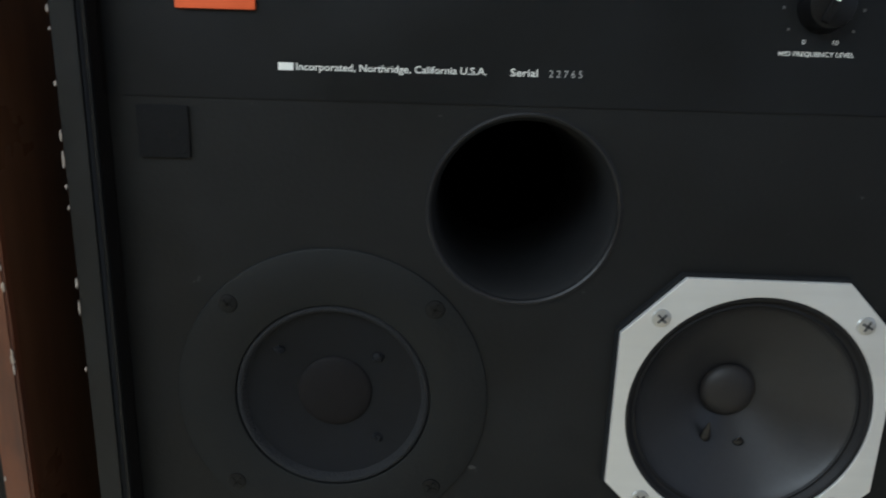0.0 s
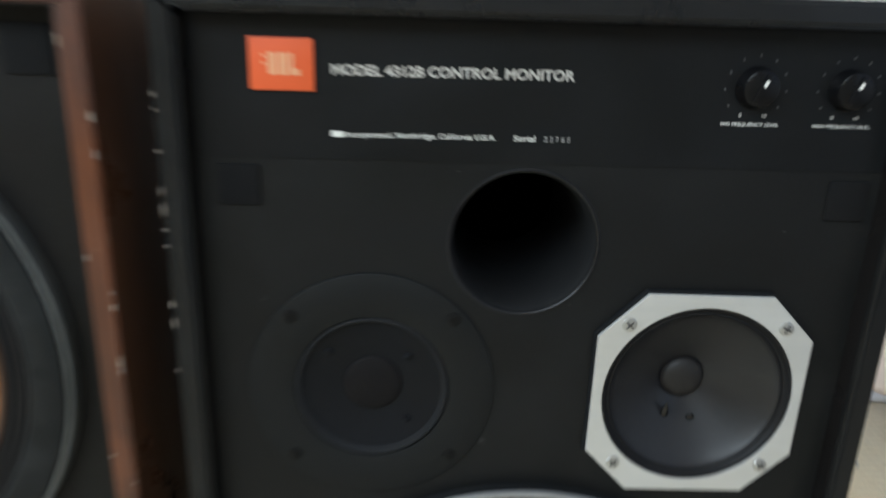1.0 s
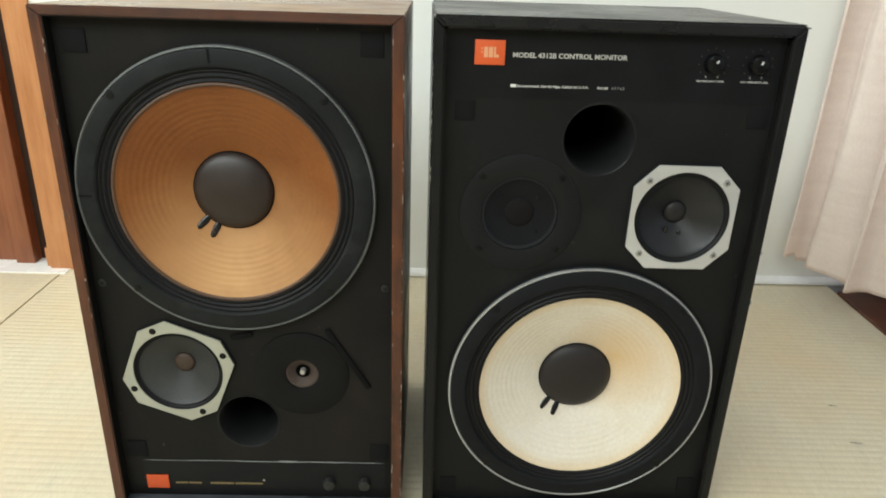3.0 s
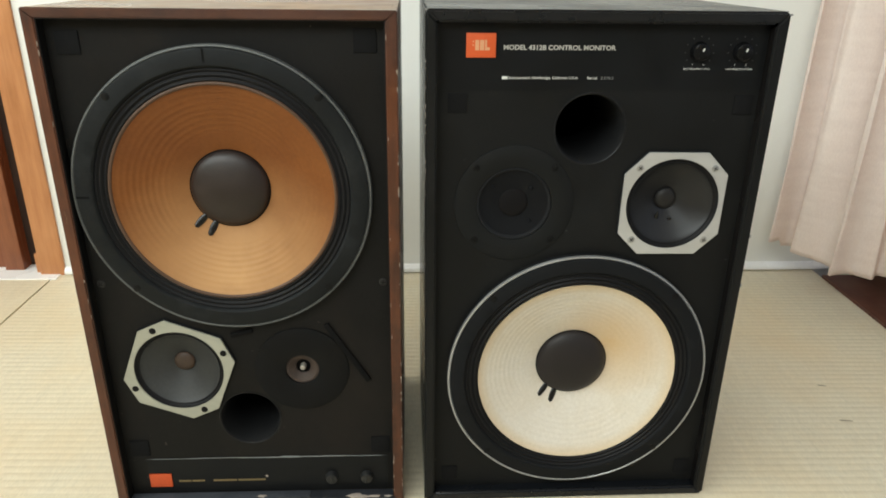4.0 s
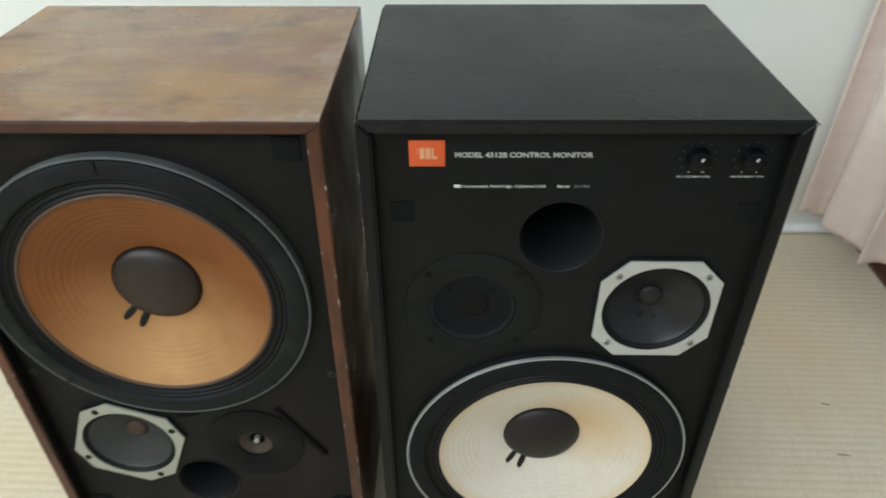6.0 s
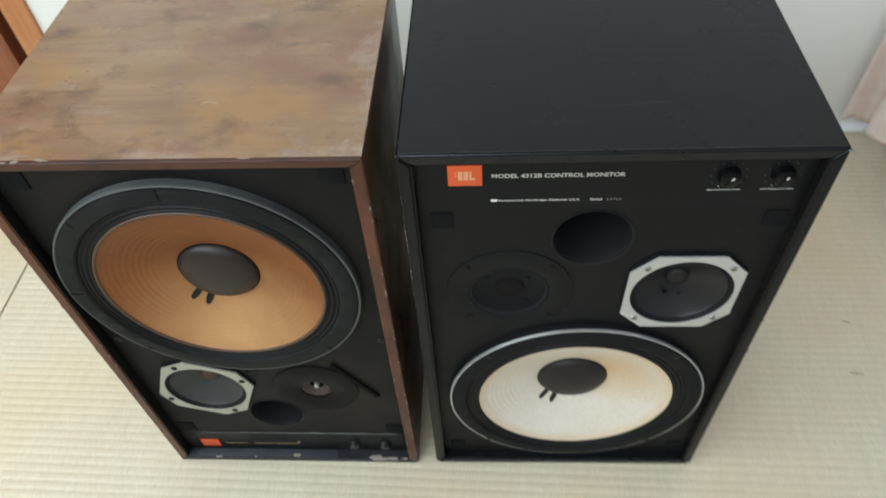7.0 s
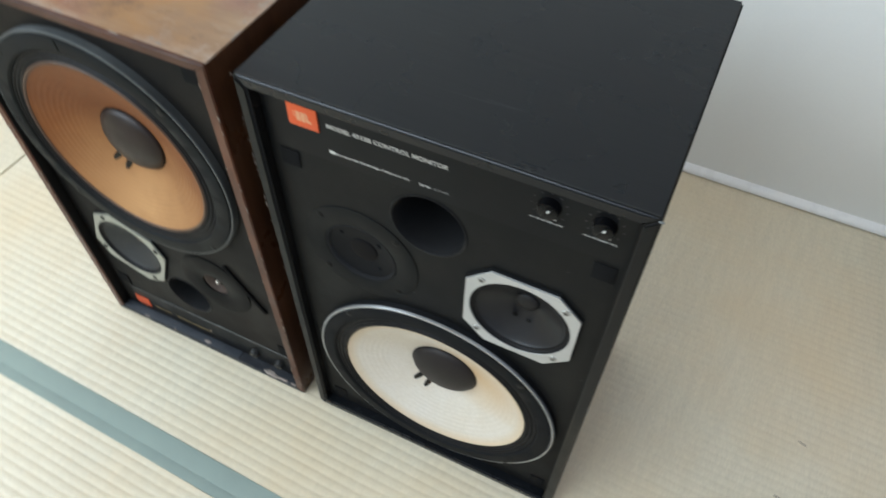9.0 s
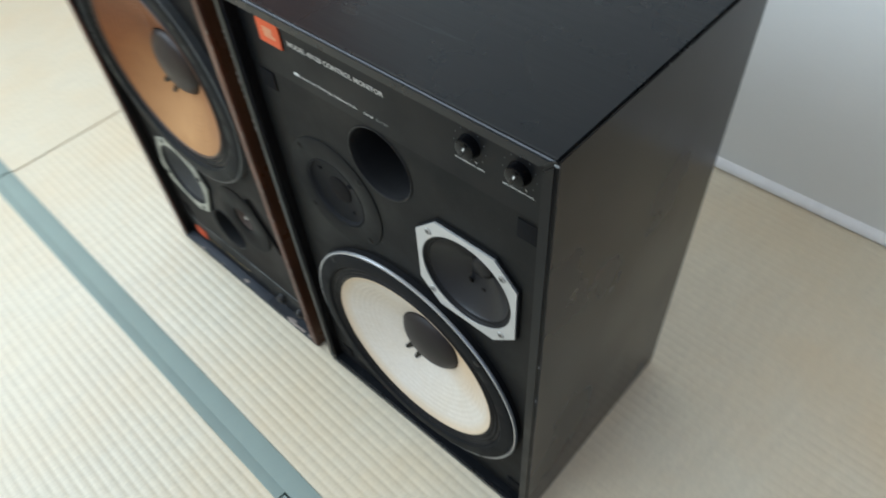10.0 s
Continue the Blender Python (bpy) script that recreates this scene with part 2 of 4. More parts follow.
M_SLOT = plain("grey_slot", (0.10, 0.10, 0.10), 0.5, 0.5)
M_DARKSCREW = plain("blackened_screw", (0.006, 0.006, 0.0062), 0.45, 0.2, spec=0.2)
M_DULLSCREW = plain("dull_grey_screw", (0.030, 0.029, 0.028), 0.55, 0.4, vary=0.3)
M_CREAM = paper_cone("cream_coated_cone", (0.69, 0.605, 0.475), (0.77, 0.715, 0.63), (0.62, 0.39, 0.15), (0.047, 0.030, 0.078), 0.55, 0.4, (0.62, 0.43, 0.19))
# tan cone: the brighter light on its lower half is painted as a pale spot
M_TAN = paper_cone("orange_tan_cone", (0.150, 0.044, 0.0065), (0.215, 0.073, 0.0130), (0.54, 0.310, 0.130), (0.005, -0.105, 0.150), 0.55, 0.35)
M_LIP_OLD = plain("greyed_paper_edge", (0.085, 0.048, 0.030), 0.45, vary=0.25, fine=300, coarse=25, relief=0.1, spec=0.35)
M_CAP = plain("dark_felt_cap", (0.0132, 0.0103, 0.0106), 0.55, vary=0.25, fine=600, relief=0.25, spec=0.4)
M_CAP_OLD = plain("brown_black_felt_cap", (0.0185, 0.0115, 0.0090), 0.48, vary=0.4, fine=600, coarse=30, relief=0.2, spec=0.45)
M_LEAD = plain("black_lead_cement", (0.007, 0.0066, 0.0066), 0.20, relief=0.05)
M_MIDCONE = plain("black_paper_cone", (0.0105, 0.0106, 0.0122), 0.42, vary=0.3, fine=320, relief=0.12, spec=0.42)
M_MIDCONE_OLD = plain("grey_black_paper_cone", (0.035, 0.036, 0.036), 0.5, vary=0.3, fine=320, relief=0.2)
M_MIDCAP = plain("black_cap", (0.0165, 0.0150, 0.0145), 0.55, spec=0.3)
M_MIDCAP_OLD = plain("brown_cap", (0.060, 0.038, 0.026), 0.6, vary=0.3)
M_FLANGE = plain("dark_grey_flange", (0.0088, 0.0093, 0.0094), 0.58, vary=0.12, relief=0.2, fine=500, spec=0.16)
M_FLANGE_OLD = plain("sooty_flange", (0.0045, 0.0045, 0.0048), 0.6, vary=0.2, spec=0.16)
M_STUD = plain("grey_stud", (0.0080, 0.0084, 0.0100), 0.7, spec=0.12)
M_TWCONE = plain("blue_black_dish", (0.0060, 0.0065, 0.0080), 0.6, vary=0.3, spec=0.14)
M_FOAM = plain("porous_dark_foam", (0.013, 0.0135, 0.015), 0.85, vary=0.6, fine=1100, relief=0.9, spec=0.25, dist=0.0012)
M_TWDOME = plain("brownish_dome", (0.0078, 0.0070, 0.0074), 0.75, vary=0.3, spec=0.12)
M_TWRING = plain("taupe_paper_ring", (0.062, 0.045, 0.037), 0.7, vary=0.25, spec=0.25)
M_TWSTUD = plain("pale_phase_stud", (0.42, 0.39, 0.34), 0.35, 0.4)
M_KNOB = plain("glossy_black_plastic", (0.004, 0.004, 0.0045), 0.24, vary=0.2, relief=0.02, spec=0.2)
M_KNOB_OLD = plain("dull_grey_plastic", (0.015, 0.015, 0.0148), 0.4, vary=0.2)
M_WHITE = plain("white_print", (0.70, 0.70, 0.66), 0.6, vary=0.1, relief=0.02)
M_GREYPRINT = plain("silver_grey_print", (0.47, 0.45, 0.41), 0.55, vary=0.15, relief=0.02)
M_STAMP = plain("grey_stamped_ink", (0.34, 0.34, 0.33), 0.7, vary=0.2, relief=0.02)
M_DIALDOT = plain("faint_grey_ink", (0.07, 0.07, 0.07), 0.7, vary=0.3, relief=0.02)
M_GOLDPRINT = plain("dull_gold_print", (0.15, 0.11, 0.05), 0.5, vary=0.25, relief=0.02)
M_ORANGE = plain("orange_red_badge", (0.62, 0.100, 0.024), 0.45, vary=0.05, relief=0.03)
M_ORANGE_OLD = plain("faded_orange_badge", (0.56, 0.085, 0.022), 0.55, vary=0.15, relief=0.03)
M_CREAMPRINT = plain("cream_print", (0.66, 0.33, 0.17), 0.5, vary=0.06, relief=0.02)
M_PAD = plain("black_hook_pad", (0.0070, 0.0070, 0.0074), 0.95, vary=0.3, fine=900, relief=0.6, spec=0.16)
M_CHIP = plain("bare_chipped_wood", (0.34, 0.29, 0.25), 0.8, vary=0.3, fine=500)
M_CHIP_DULL = plain("greyed_scuff", (0.19, 0.20, 0.20), 0.7, vary=0.3, fine=500)
M_CHIP_DULL2 = plain("slate_worn_paint", (0.045, 0.050, 0.060), 0.55, vary=0.35, coarse=30)
M_LIP = plain("satin_black_lip", (0.008, 0.008, 0.009), 0.38, spec=0.25)
M_FOOT = plain("grimy_black_foot_paint", (0.020, 0.022, 0.027), 0.5, vary=0.5, coarse=40, relief=0.3)
M_SCUFF = plain("pale_veneer_scuff", (0.27, 0.22, 0.175), 0.6, vary=0.25, fine=500)
M_FELT = plain("black_felt", (0.0075, 0.0073, 0.0073), 0.95, fine=800, relief=0.5, spec=0.08)
M_STRAW = plain("dark_rush_splinter", (0.22, 0.185, 0.14), 0.8)


# rubbed streaks on the lid, lint and dust on the boards
marked(M_BLACK, (0.034, 0.037, 0.042), 9, (0.35, 1, 1), 0.60, 0.78, 0.55)
marked(M_BLACK, (0.045, 0.048, 0.052), 70, (0.10, 1, 1), 0.68, 0.80, 0.5, 3)
marked(M_BLACK_Z, (0.016, 0.0135, 0.012), 8, (1, 1, 0.5), 0.58, 0.75, 0.5)
marked(M_BAFFLE, (0.060, 0.060, 0.058), 120, (1, 1, 1), 0.745, 0.78, 0.8, 2)
marked(M_BAFFLE, (0.0135, 0.0135, 0.0128), 7, (1, 1, 1), 0.50, 0.72, 0.6)
marked(M_BAFFLE_OLD, (0.075, 0.066, 0.055), 105, (1, 1, 1), 0.73, 0.77, 0.8, 2)
marked(M_BAFFLE_OLD, (0.017, 0.0135, 0.0115), 6, (1, 1, 0.6), 0.48, 0.70, 0.7)
marked(M_GASKET_OLD, (0.026, 0.027, 0.027), 14, (1, 1, 1), 0.52, 0.72, 0.6)
marked(M_VENEER_X, (0.070, 0.050, 0.042), 24, (0.8, 1, 1), 0.61, 0.73, 0.55)
marked(M_VENEER_X, (0.40, 0.33, 0.27), 62, (0.5, 1, 1), 0.66, 0.73, 0.7, 5)
marked(M_EDGE_Z, (0.26, 0.16, 0.10), 75, (1, 1, 0.3), 0.67, 0.76, 0.7, 4)
marked(M_EDGE_X, (0.26, 0.16, 0.10), 75, (0.3, 1, 1), 0.68, 0.77, 0.7, 4)


# ---- mesh helpers ----
def part(name, bm, material, parent=None, label="", smooth=35):
    me = bpy.data.meshes.new(name)
    bm.to_mesh(me)
    bm.free()
    me.materials.append(material)
    if smooth:
        for p in me.polygons:
            p.use_smooth = True
        me.set_sharp_from_angle(angle=radians(smooth))
    ob = new(name, me)
    ob.parent = parent
    return tagged(ob, label)


def again(ob, m):
    """One more piece on the same mesh, under the same parent."""
    o = new(ob.name.split(".")[0], ob.data)
    o.parent = ob.parent
    o.matrix_basis = m
    if "label" in ob:
        tagged(o, ob["label"])
    return o


def box(x0, x1, y0, y1, z0, z1, bevel=0.0, segs=2):
    bm = bmesh.new()
    bmesh.ops.create_cube(bm, size=1, matrix=Matrix.LocRotScale(((x0 + x1) / 2, (y0 + y1) / 2, (z0 + z1) / 2), None, (x1 - x0, y1 - y0, z1 - z0)))
    if bevel:
        bmesh.ops.bevel(bm, geom=bm.edges[:], offset=bevel, segments=segs, affect="EDGES", profile=0.6)
    return bm


def prism(outline, y0, y1, bevel=0.0, butt=None):
    """An outline in (x, z), from y0 back to y1; butt: the end that joins another piece and stays sharp."""
    bm = bmesh.new()
    vs = [bm.verts.new((x, y0, z)) for x, z in outline]
    f = bm.faces.new(vs)
    out = bmesh.ops.extrude_face_region(bm, geom=[f])
    bmesh.ops.translate(bm, verts=[v for v in out["geom"] if isinstance(v, bmesh.types.BMVert)], vec=(0, y1 - y0, 0))
    bmesh.ops.recalc_face_normals(bm, faces=bm.faces[:])
    if bevel:
        es = [e for e in bm.edges if butt is None or any(abs(v.co.y - butt) > 1e-6 for v in e.verts)]
        bmesh.ops.bevel(bm, geom=es, offset=bevel, segments=3, affect="EDGES")
    return bm


def lathe(profile, n=72, closed=False):
    """Turn (radius, depth) pairs about the y axis."""
    bm = bmesh.new()
    rings = []
    for r, d in profile:
        if r < 1e-6:
            rings.append([bm.verts.new((0, d, 0))])
        else:
            rings.append([bm.verts.new((r * math.cos(2 * math.pi * k / n), d, r * math.sin(2 * math.pi * k / n))) for k in range(n)])
    pairs = list(zip(rings, rings[1:]))
    if closed:
        pairs.append((rings[-1], rings[0]))
    for a, b in pairs:
        for k in range(n):
            j = (k + 1) % n
            if len(a) == 1:
                bm.faces.new((a[0], b[k], b[j]))
            elif len(b) == 1:
                bm.faces.new((a[k], b[0], a[j]))
            else:
                bm.faces.new((a[k], b[k], b[j], a[j]))
    bmesh.ops.recalc_face_normals(bm, faces=bm.faces[:])
    return bm


def pierced(outline, holes, y0, y1, n=64, bevel=0.0):
    """A board with an outline in (x, z) and round holes (x, z, r), from y0 back to y1."""
    bm = bmesh.new()
    loops = [outline] + [[(x + r * math.cos(2 * math.pi * k / n), z + r * math.sin(2 * math.pi * k / n)) for k in range(n)] for x, z, r in holes]
    edges = []
    for loop in loops:
        vs = [bm.verts.new((x, y0, z)) for x, z in loop]
        edges += [bm.edges.new((vs[i], vs[(i + 1) % len(vs)])) for i in range(len(vs))]
    bmesh.ops.triangle_fill(bm, use_beauty=True, use_dissolve=False, edges=edges)
    out = bmesh.ops.extrude_face_region(bm, geom=bm.faces[:])
    bmesh.ops.translate(bm, verts=[v for v in out["geom"] if isinstance(v, bmesh.types.BMVert)], vec=(0, y1 - y0, 0))
    bmesh.ops.recalc_face_normals(bm, faces=bm.faces[:])
    if bevel:
        sharp = [e for e in bm.edges if len(e.link_faces) == 2 and e.calc_face_angle(0) > 0.8]
        bmesh.ops.bevel(bm, geom=sharp, offset=bevel, segments=2, affect="EDGES")
    return bm


def lettering(name, words, x0, x1, z0, z1, y, material, parent, bold=0.0):
    """Printed words in Blender's own font, fitted into a box that faces the front."""
    cu = bpy.data.curves.new(name, "FONT")
    cu.body, cu.size, cu.offset, cu.resolution_u = words, 1.0, bold, 3
    tmp = new("text_form", cu)
    me = bpy.data.meshes.new_from_object(tmp.evaluated_get(bpy.context.evaluated_depsgraph_get()))
    bpy.data.objects.remove(tmp)
    bpy.data.curves.remove(cu)
    me.name = name
    xs, ys = [v.co.x for v in me.vertices], [v.co.y for v in me.vertices]
    ax, bx, az, bz = min(xs), max(xs), min(ys), max(ys)
    for v in me.vertices:
        v.co = (x0 + (v.co.x - ax) / (bx - ax) * (x1 - x0), y, z0 + (v.co.y - az) / (bz - az) * (z1 - z0))
    me.materials.append(material)
    ob = new(name, me)
    ob.parent = parent
    return ob


def bars(boxes, y, thick=0.0004):
    """Flat printed bars (x0, x1, z0, z1) in one mesh."""
    bm = bmesh.new()
    for x0, x1, z0, z1 in boxes:
        bmesh.ops.create_cube(bm, size=1, matrix=Matrix.LocRotScale(((x0 + x1) / 2, y, (z0 + z1) / 2), None, (x1 - x0, thick, z1 - z0)))
    return bm


def flakes(spots, seed):
    """Small ragged chips (x, y, z, long x, long y, long z) in one mesh."""
    rnd = random.Random(seed)
    bm = bmesh.new()
    for x, y, z, lx, ly, lz in spots:
        new_v = bmesh.ops.create_icosphere(bm, subdivisions=2, radius=0.5, matrix=Matrix.LocRotScale((x, y, z), None, (lx, ly, lz)))["verts"]
        for v in new_v:
            v.co += Vector((rnd.uniform(-1, 1) * lx, rnd.uniform(-1, 1) * ly, rnd.uniform(-1, 1) * lz)) * 0.16
    return bm


def chips(name, spots, seed, material, parent, label):
    """Ragged chips, each a piece of its own."""
    for k, spot in enumerate(spots):
        part(name, flakes([spot], seed + k), material, parent, label)


def drop(wide, deep, high):
    """A smooth run of glue: round below, drawn out thin above."""
    bm = bmesh.new()
    bmesh.ops.create_uvsphere(bm, u_segments=16, v_segments=12, radius=0.5)
    for v in bm.verts:
        f = v.co.z + 0.5
        k = 1.0 if f < 0.45 else 1.0 - 0.62 * (f - 0.45) / 0.55
        v.co = Vector((v.co.x * wide * k, v.co.y * deep * k, v.co.z * high))
    return bm


def octagon(h, c, w=None):
    w = w or h
    return [(-w + c, -h), (w - c, -h), (w, -h + c), (w, h - c), (w - c, h), (-w + c, h), (-w, h - c), (-w, -h + c)]


# ---- the room ----
def structure(name, bm, material, label, smooth=0):
    ob = part(name, bm, material, None, label, smooth)
    ob.matrix_world = pose(0, 0, 0, 0, 0, -0.4) if name in NORTH else ROOM
    return tagged(ob, kind="structure")


NORTH = ("wall_north", "wall_north_side", "baseboard", "wood_post", "post_foot", "door_recess", "door_1", "mat_edge_strip")
WX0, WX1, WY0, WY1, WZ = -1.9, 1.02, -1.5, 0.724, 2.4
structure("wall_north", box(-0.767, WX1 + 0.1, WY1, WY1 + 0.12, -0.02, WZ), M_WALL, "plain off-white plastered wall behind the loudspeakers")
structure("wall_north_side", box(WX0 - 0.1, -1.62, WY1, WY1 + 0.12, -0.02, WZ), M_WALL, "plain off-white plastered wall beyond the wooden door")


def holed_wall(name, axis, at, thick, a0, a1, h0, h1, lo, hi, label):
    """A wall across one axis with one window opening a0..a1, h0..h1."""
    bm = bmesh.new()
    for p, q, r, s in ((lo, a0, -0.02, WZ), (a1, hi, -0.02, WZ), (a0, a1, -0.02, h0), (a0, a1, h1, WZ)):
        x = ((at, at + thick), (p, q)) if axis == "x" else ((p, q), (at, at + thick))
        bmesh.ops.create_cube(bm, size=1, matrix=Matrix.LocRotScale((sum(x[0]) / 2, sum(x[1]) / 2, (r + s) / 2), None, (x[0][1] - x[0][0], x[1][1] - x[1][0], s - r)))
    structure(name, bm, M_SAND, label)


holed_wall("wall_west", "x", WX0 - 0.12, 0.12, -1.30, 0.42, 1.18, 2.14, WY0, WY1, "plain sand-coloured wall with a window opening")
holed_wall("wall_south", "y", WY0 - 0.12, 0.12, -1.68, 0.58, 1.28, 2.38, WX0, WX1, "plain sand-coloured wall with a window opening")
holed_wall("wall_east", "x", WX1, 0.12, -1.40, 0.62, 0.06, 1.95, WY0, WY1, "plain sand-coloured wall with a tall window opening")
structure("ceiling", box(WX0, WX1, WY0, WY1, WZ, WZ + 0.1), M_CEIL, "brown cedar-boarded ceiling")
structure("floor", box(WX0, WX1, WY0, WY1 + 0.16, -0.08, -0.02), M_RECESS, "dark boards under the straw mats")

bm = bmesh.new()
prof = [(0.0, 0.003), (-0.0105, 0.003), (-0.0115, 0.008), (-0.0095, 0.013), (-0.005, 0.017), (0.0, 0.019)]
ends = [[bm.verts.new((x, WY1 + y, z)) for y, z in prof] for x in (-0.766, 1.02)]
for i in range(len(prof) - 1):
    bm.faces.new((ends[0][i], ends[1][i], ends[1][i + 1], ends[0][i + 1]))
for e in ends:
    bm.faces.new(e)
bmesh.ops.recalc_face_normals(bm, faces=bm.faces[:])
structure("baseboard", bm, M_BASE, "low white painted baseboard along the wall", 40)

structure("wood_post", box(-0.820, -0.767, WY1 - 0.006, WY1 + 0.10, -0.01, WZ, 0.002), M_POST, "orange-brown cedar wall post beside the white wall")
structure("post_foot", box(-0.832, -0.820, WY1 + 0.004, WY1 + 0.06, -0.01, 0.045, 0.002), M_POST, "small orange-brown wooden block at the post's foot")
# solid strip in the slot; the slot's shade is put into its near-black colour
structure("door_recess", box(-0.866, -0.820, WY1 + 0.05, WY1 + 0.09, -0.01, WZ), M_RECESS, "near-black strip coloured as the shade in the slot beside the wooden post")
door = structure("door_1", box(-1.62, -0.866, WY1 + 0.035, WY1 + 0.065, -0.01, WZ), M_DOOR, "red-brown wooden sliding door")
for x0, x1 in ((-0.906, -0.866), (-1.62, -1.58)):
    part("stile", box(x0, x1, WY1 + 0.018, WY1 + 0.036, -0.01, WZ, 0.002), M_DOOR, door)
structure("mat_edge_strip", box(WX0, -0.777, WY1 - 0.03, WY1 + 0.05, -0.02, 0.002, 0.001), M_BASE, "pale wooden strip between mats and door")
structure("sill", box(0.880, 1.02, -1.5, 0.70, -0.02, 0.006, 0.003), M_SILL, "dark red-brown wooden window sill at floor level")

# straw mats with raised ribs
RIB = 0.0135


def mat_sheet(x0, x1, y0, y1, seed, deep, lean=(0, 0), across=36):
    """Woven surface: rounded ribs that run along x, slightly wavy."""
    bm = bmesh.new()
    ys, k = [], 0
    while True:
        y = y0 + k * RIB / 6
        if y >= y1:
            ys.append(y1)
            break
        ys.append(y)
        k += 1
    rows = []
    for y in ys:
        ph = (y - y0) / RIB
        h = -deep + deep * abs(math.sin(math.pi * ph)) ** 0.7
        row = []
        for i in range(across + 1):
            x = x0 + lean[0] * y + (x1 - x0 + (lean[1] - lean[0]) * y) * i / across
            wob = 0.0011 * noise.noise((x * 5, y * 3, seed))
            z = h + 0.0004 * noise.noise((x * 14, y * 40, seed + 3))
            row.append(bm.verts.new((x, min(max(y + wob, y0), y1), min(z, 0))))
        rows.append(row)
    for a, b in zip(rows, rows[1:]):
        for i in range(across):
            bm.faces.new((a[i], a[i + 1], b[i + 1], b[i]))
    edge = [e for e in bm.edges if e.is_boundary]
    out = bmesh.ops.extrude_edge_only(bm, edges=edge)
    for v in out["geom"]:
        if isinstance(v, bmesh.types.BMVert):
            v.co.z = -0.02
    return bm


def mat(x0, x1, y0, y1, seed, label, heri, deep=0.0005, lean=(0, 0)):
    """One mat; heri: list of (x0, x1, y0, y1) cloth bindings."""
    ob = structure("tatami_mat", mat_sheet(x0, x1, y0, y1, seed, deep, lean), M_TATAMI, label, 60)
    for h in heri:
        part("binding", box(h[0], h[1], h[2], h[3], -0.015, 0.0012, 0.0001), M_HERI, ob, "grey-green cloth binding")
    return ob


SEAM_X, LEAN, H0, H1, H2, B_X = -0.785, -0.030, -0.1450, -0.1730, -0.1875, 0.114
mat(SEAM_X + 0.0022, 0.879, H0, 0.775, 1, "pale woven straw mat with grey-green cloth binding", [(SEAM_X + 0.0022, 1.02, H1, H0)], 0.0008, (LEAN, 0))
mat(WX0, SEAM_X - 0.0022, H0, 0.680, 2, "pale straw mat beside the seam", [(WX0, SEAM_X - 0.0022, H1, H0)], 0.0005, (0, LEAN))
mat(WX0, B_X - 0.0015, -1.1, H2, 3, "pale straw mat with strong ribs before the loudspeakers", [(WX0, B_X - 0.0015, H2, H1)], 0.0009)
mat(B_X + 0.0295, 0.879, -1.1, H1 - 0.003, 4, "pale straw mat with a bound side edge", [(B_X + 0.0015, B_X + 0.0295, -1.1, H1 - 0.003)])
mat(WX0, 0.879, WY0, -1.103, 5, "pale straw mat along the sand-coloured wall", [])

# curtain, gathered by the window
PLAN = [(0.843, 0.702), (0.788, 0.682), (0.743, 0.634), (0.788, 0.642), (0.805, 0.624), (0.780, 0.608), (0.805, 0.562), (0.815, 0.522), (0.792, 0.486),
        (0.835, 0.494), (0.861, 0.464), (0.890, 0.484), (0.918, 0.432), (0.878, 0.402), (0.898, 0.352), (0.928, 0.322), (0.903, 0.272), (0.938, 0.242)]


def catmull(p, s):
    i = min(int(s), len(p) - 2)
    f = s - i
    q = [Vector(p[min(max(j, 0), len(p) - 1)]) for j in (i - 1, i, i + 1, i + 2)]
    return 0.5 * (2 * q[1] + (q[2] - q[0]) * f + (2 * q[0] - 5 * q[1] + 4 * q[2] - q[3]) * f * f + (3 * q[1] - q[0] - 3 * q[2] + q[3]) * f ** 3)


bm = bmesh.new()
rows = []
NZ, NS = 40, 150
for j in range(NZ + 1):
    z = 0.088 + (1.98 - 0.088) * (j / NZ) ** 1.4
    row = []
    for i in range(NS + 1):
        p = catmull(PLAN, (len(PLAN) - 1) * i / NS)
        mid = Vector((0.858, p.y))
        up = min(1.0, (z - 0.088) / 1.6)
        q = p.lerp(mid, 0.2 * up) + Vector((0.015 * min(z - 0.088, 0.9) + 0.065 * min(1.0, max(0.0, (z - 0.11) / 0.35)) * math.exp(-((p.y - 0.542) / 0.024) ** 2), 0.03 * up))
        w = 0.004 * noise.noise((i * 0.11, z * 3.0, 7)) + 0.0016 * noise.noise((i * 0.4, z * 9.0, 2))
        q.x += 0.009 * min(1.0, (z - 0.088) / 0.25) * math.sin(i * 0.47)
        row.append(bm.verts.new((q.x + w, q.y + w * 0.6, z + 0.012 * max(0.0, (p.y - 0.602) / 0.03) * (p.x < 0.773) * (1 - up))))
    rows.append(row)
for a, b in zip(rows, rows[1:]):
    for i in range(NS):
        bm.faces.new((a[i], a[i + 1], b[i + 1], b[i]))
curtain = part("curtain", bm, M_CURTAIN, None, "", 60)
tagged(curtain, "pinkish beige cloth curtain hanging in loose folds above the mat", "curtain")
thick = curtain.modifiers.new("thickness", "SOLIDIFY")
thick.thickness = 0.0015


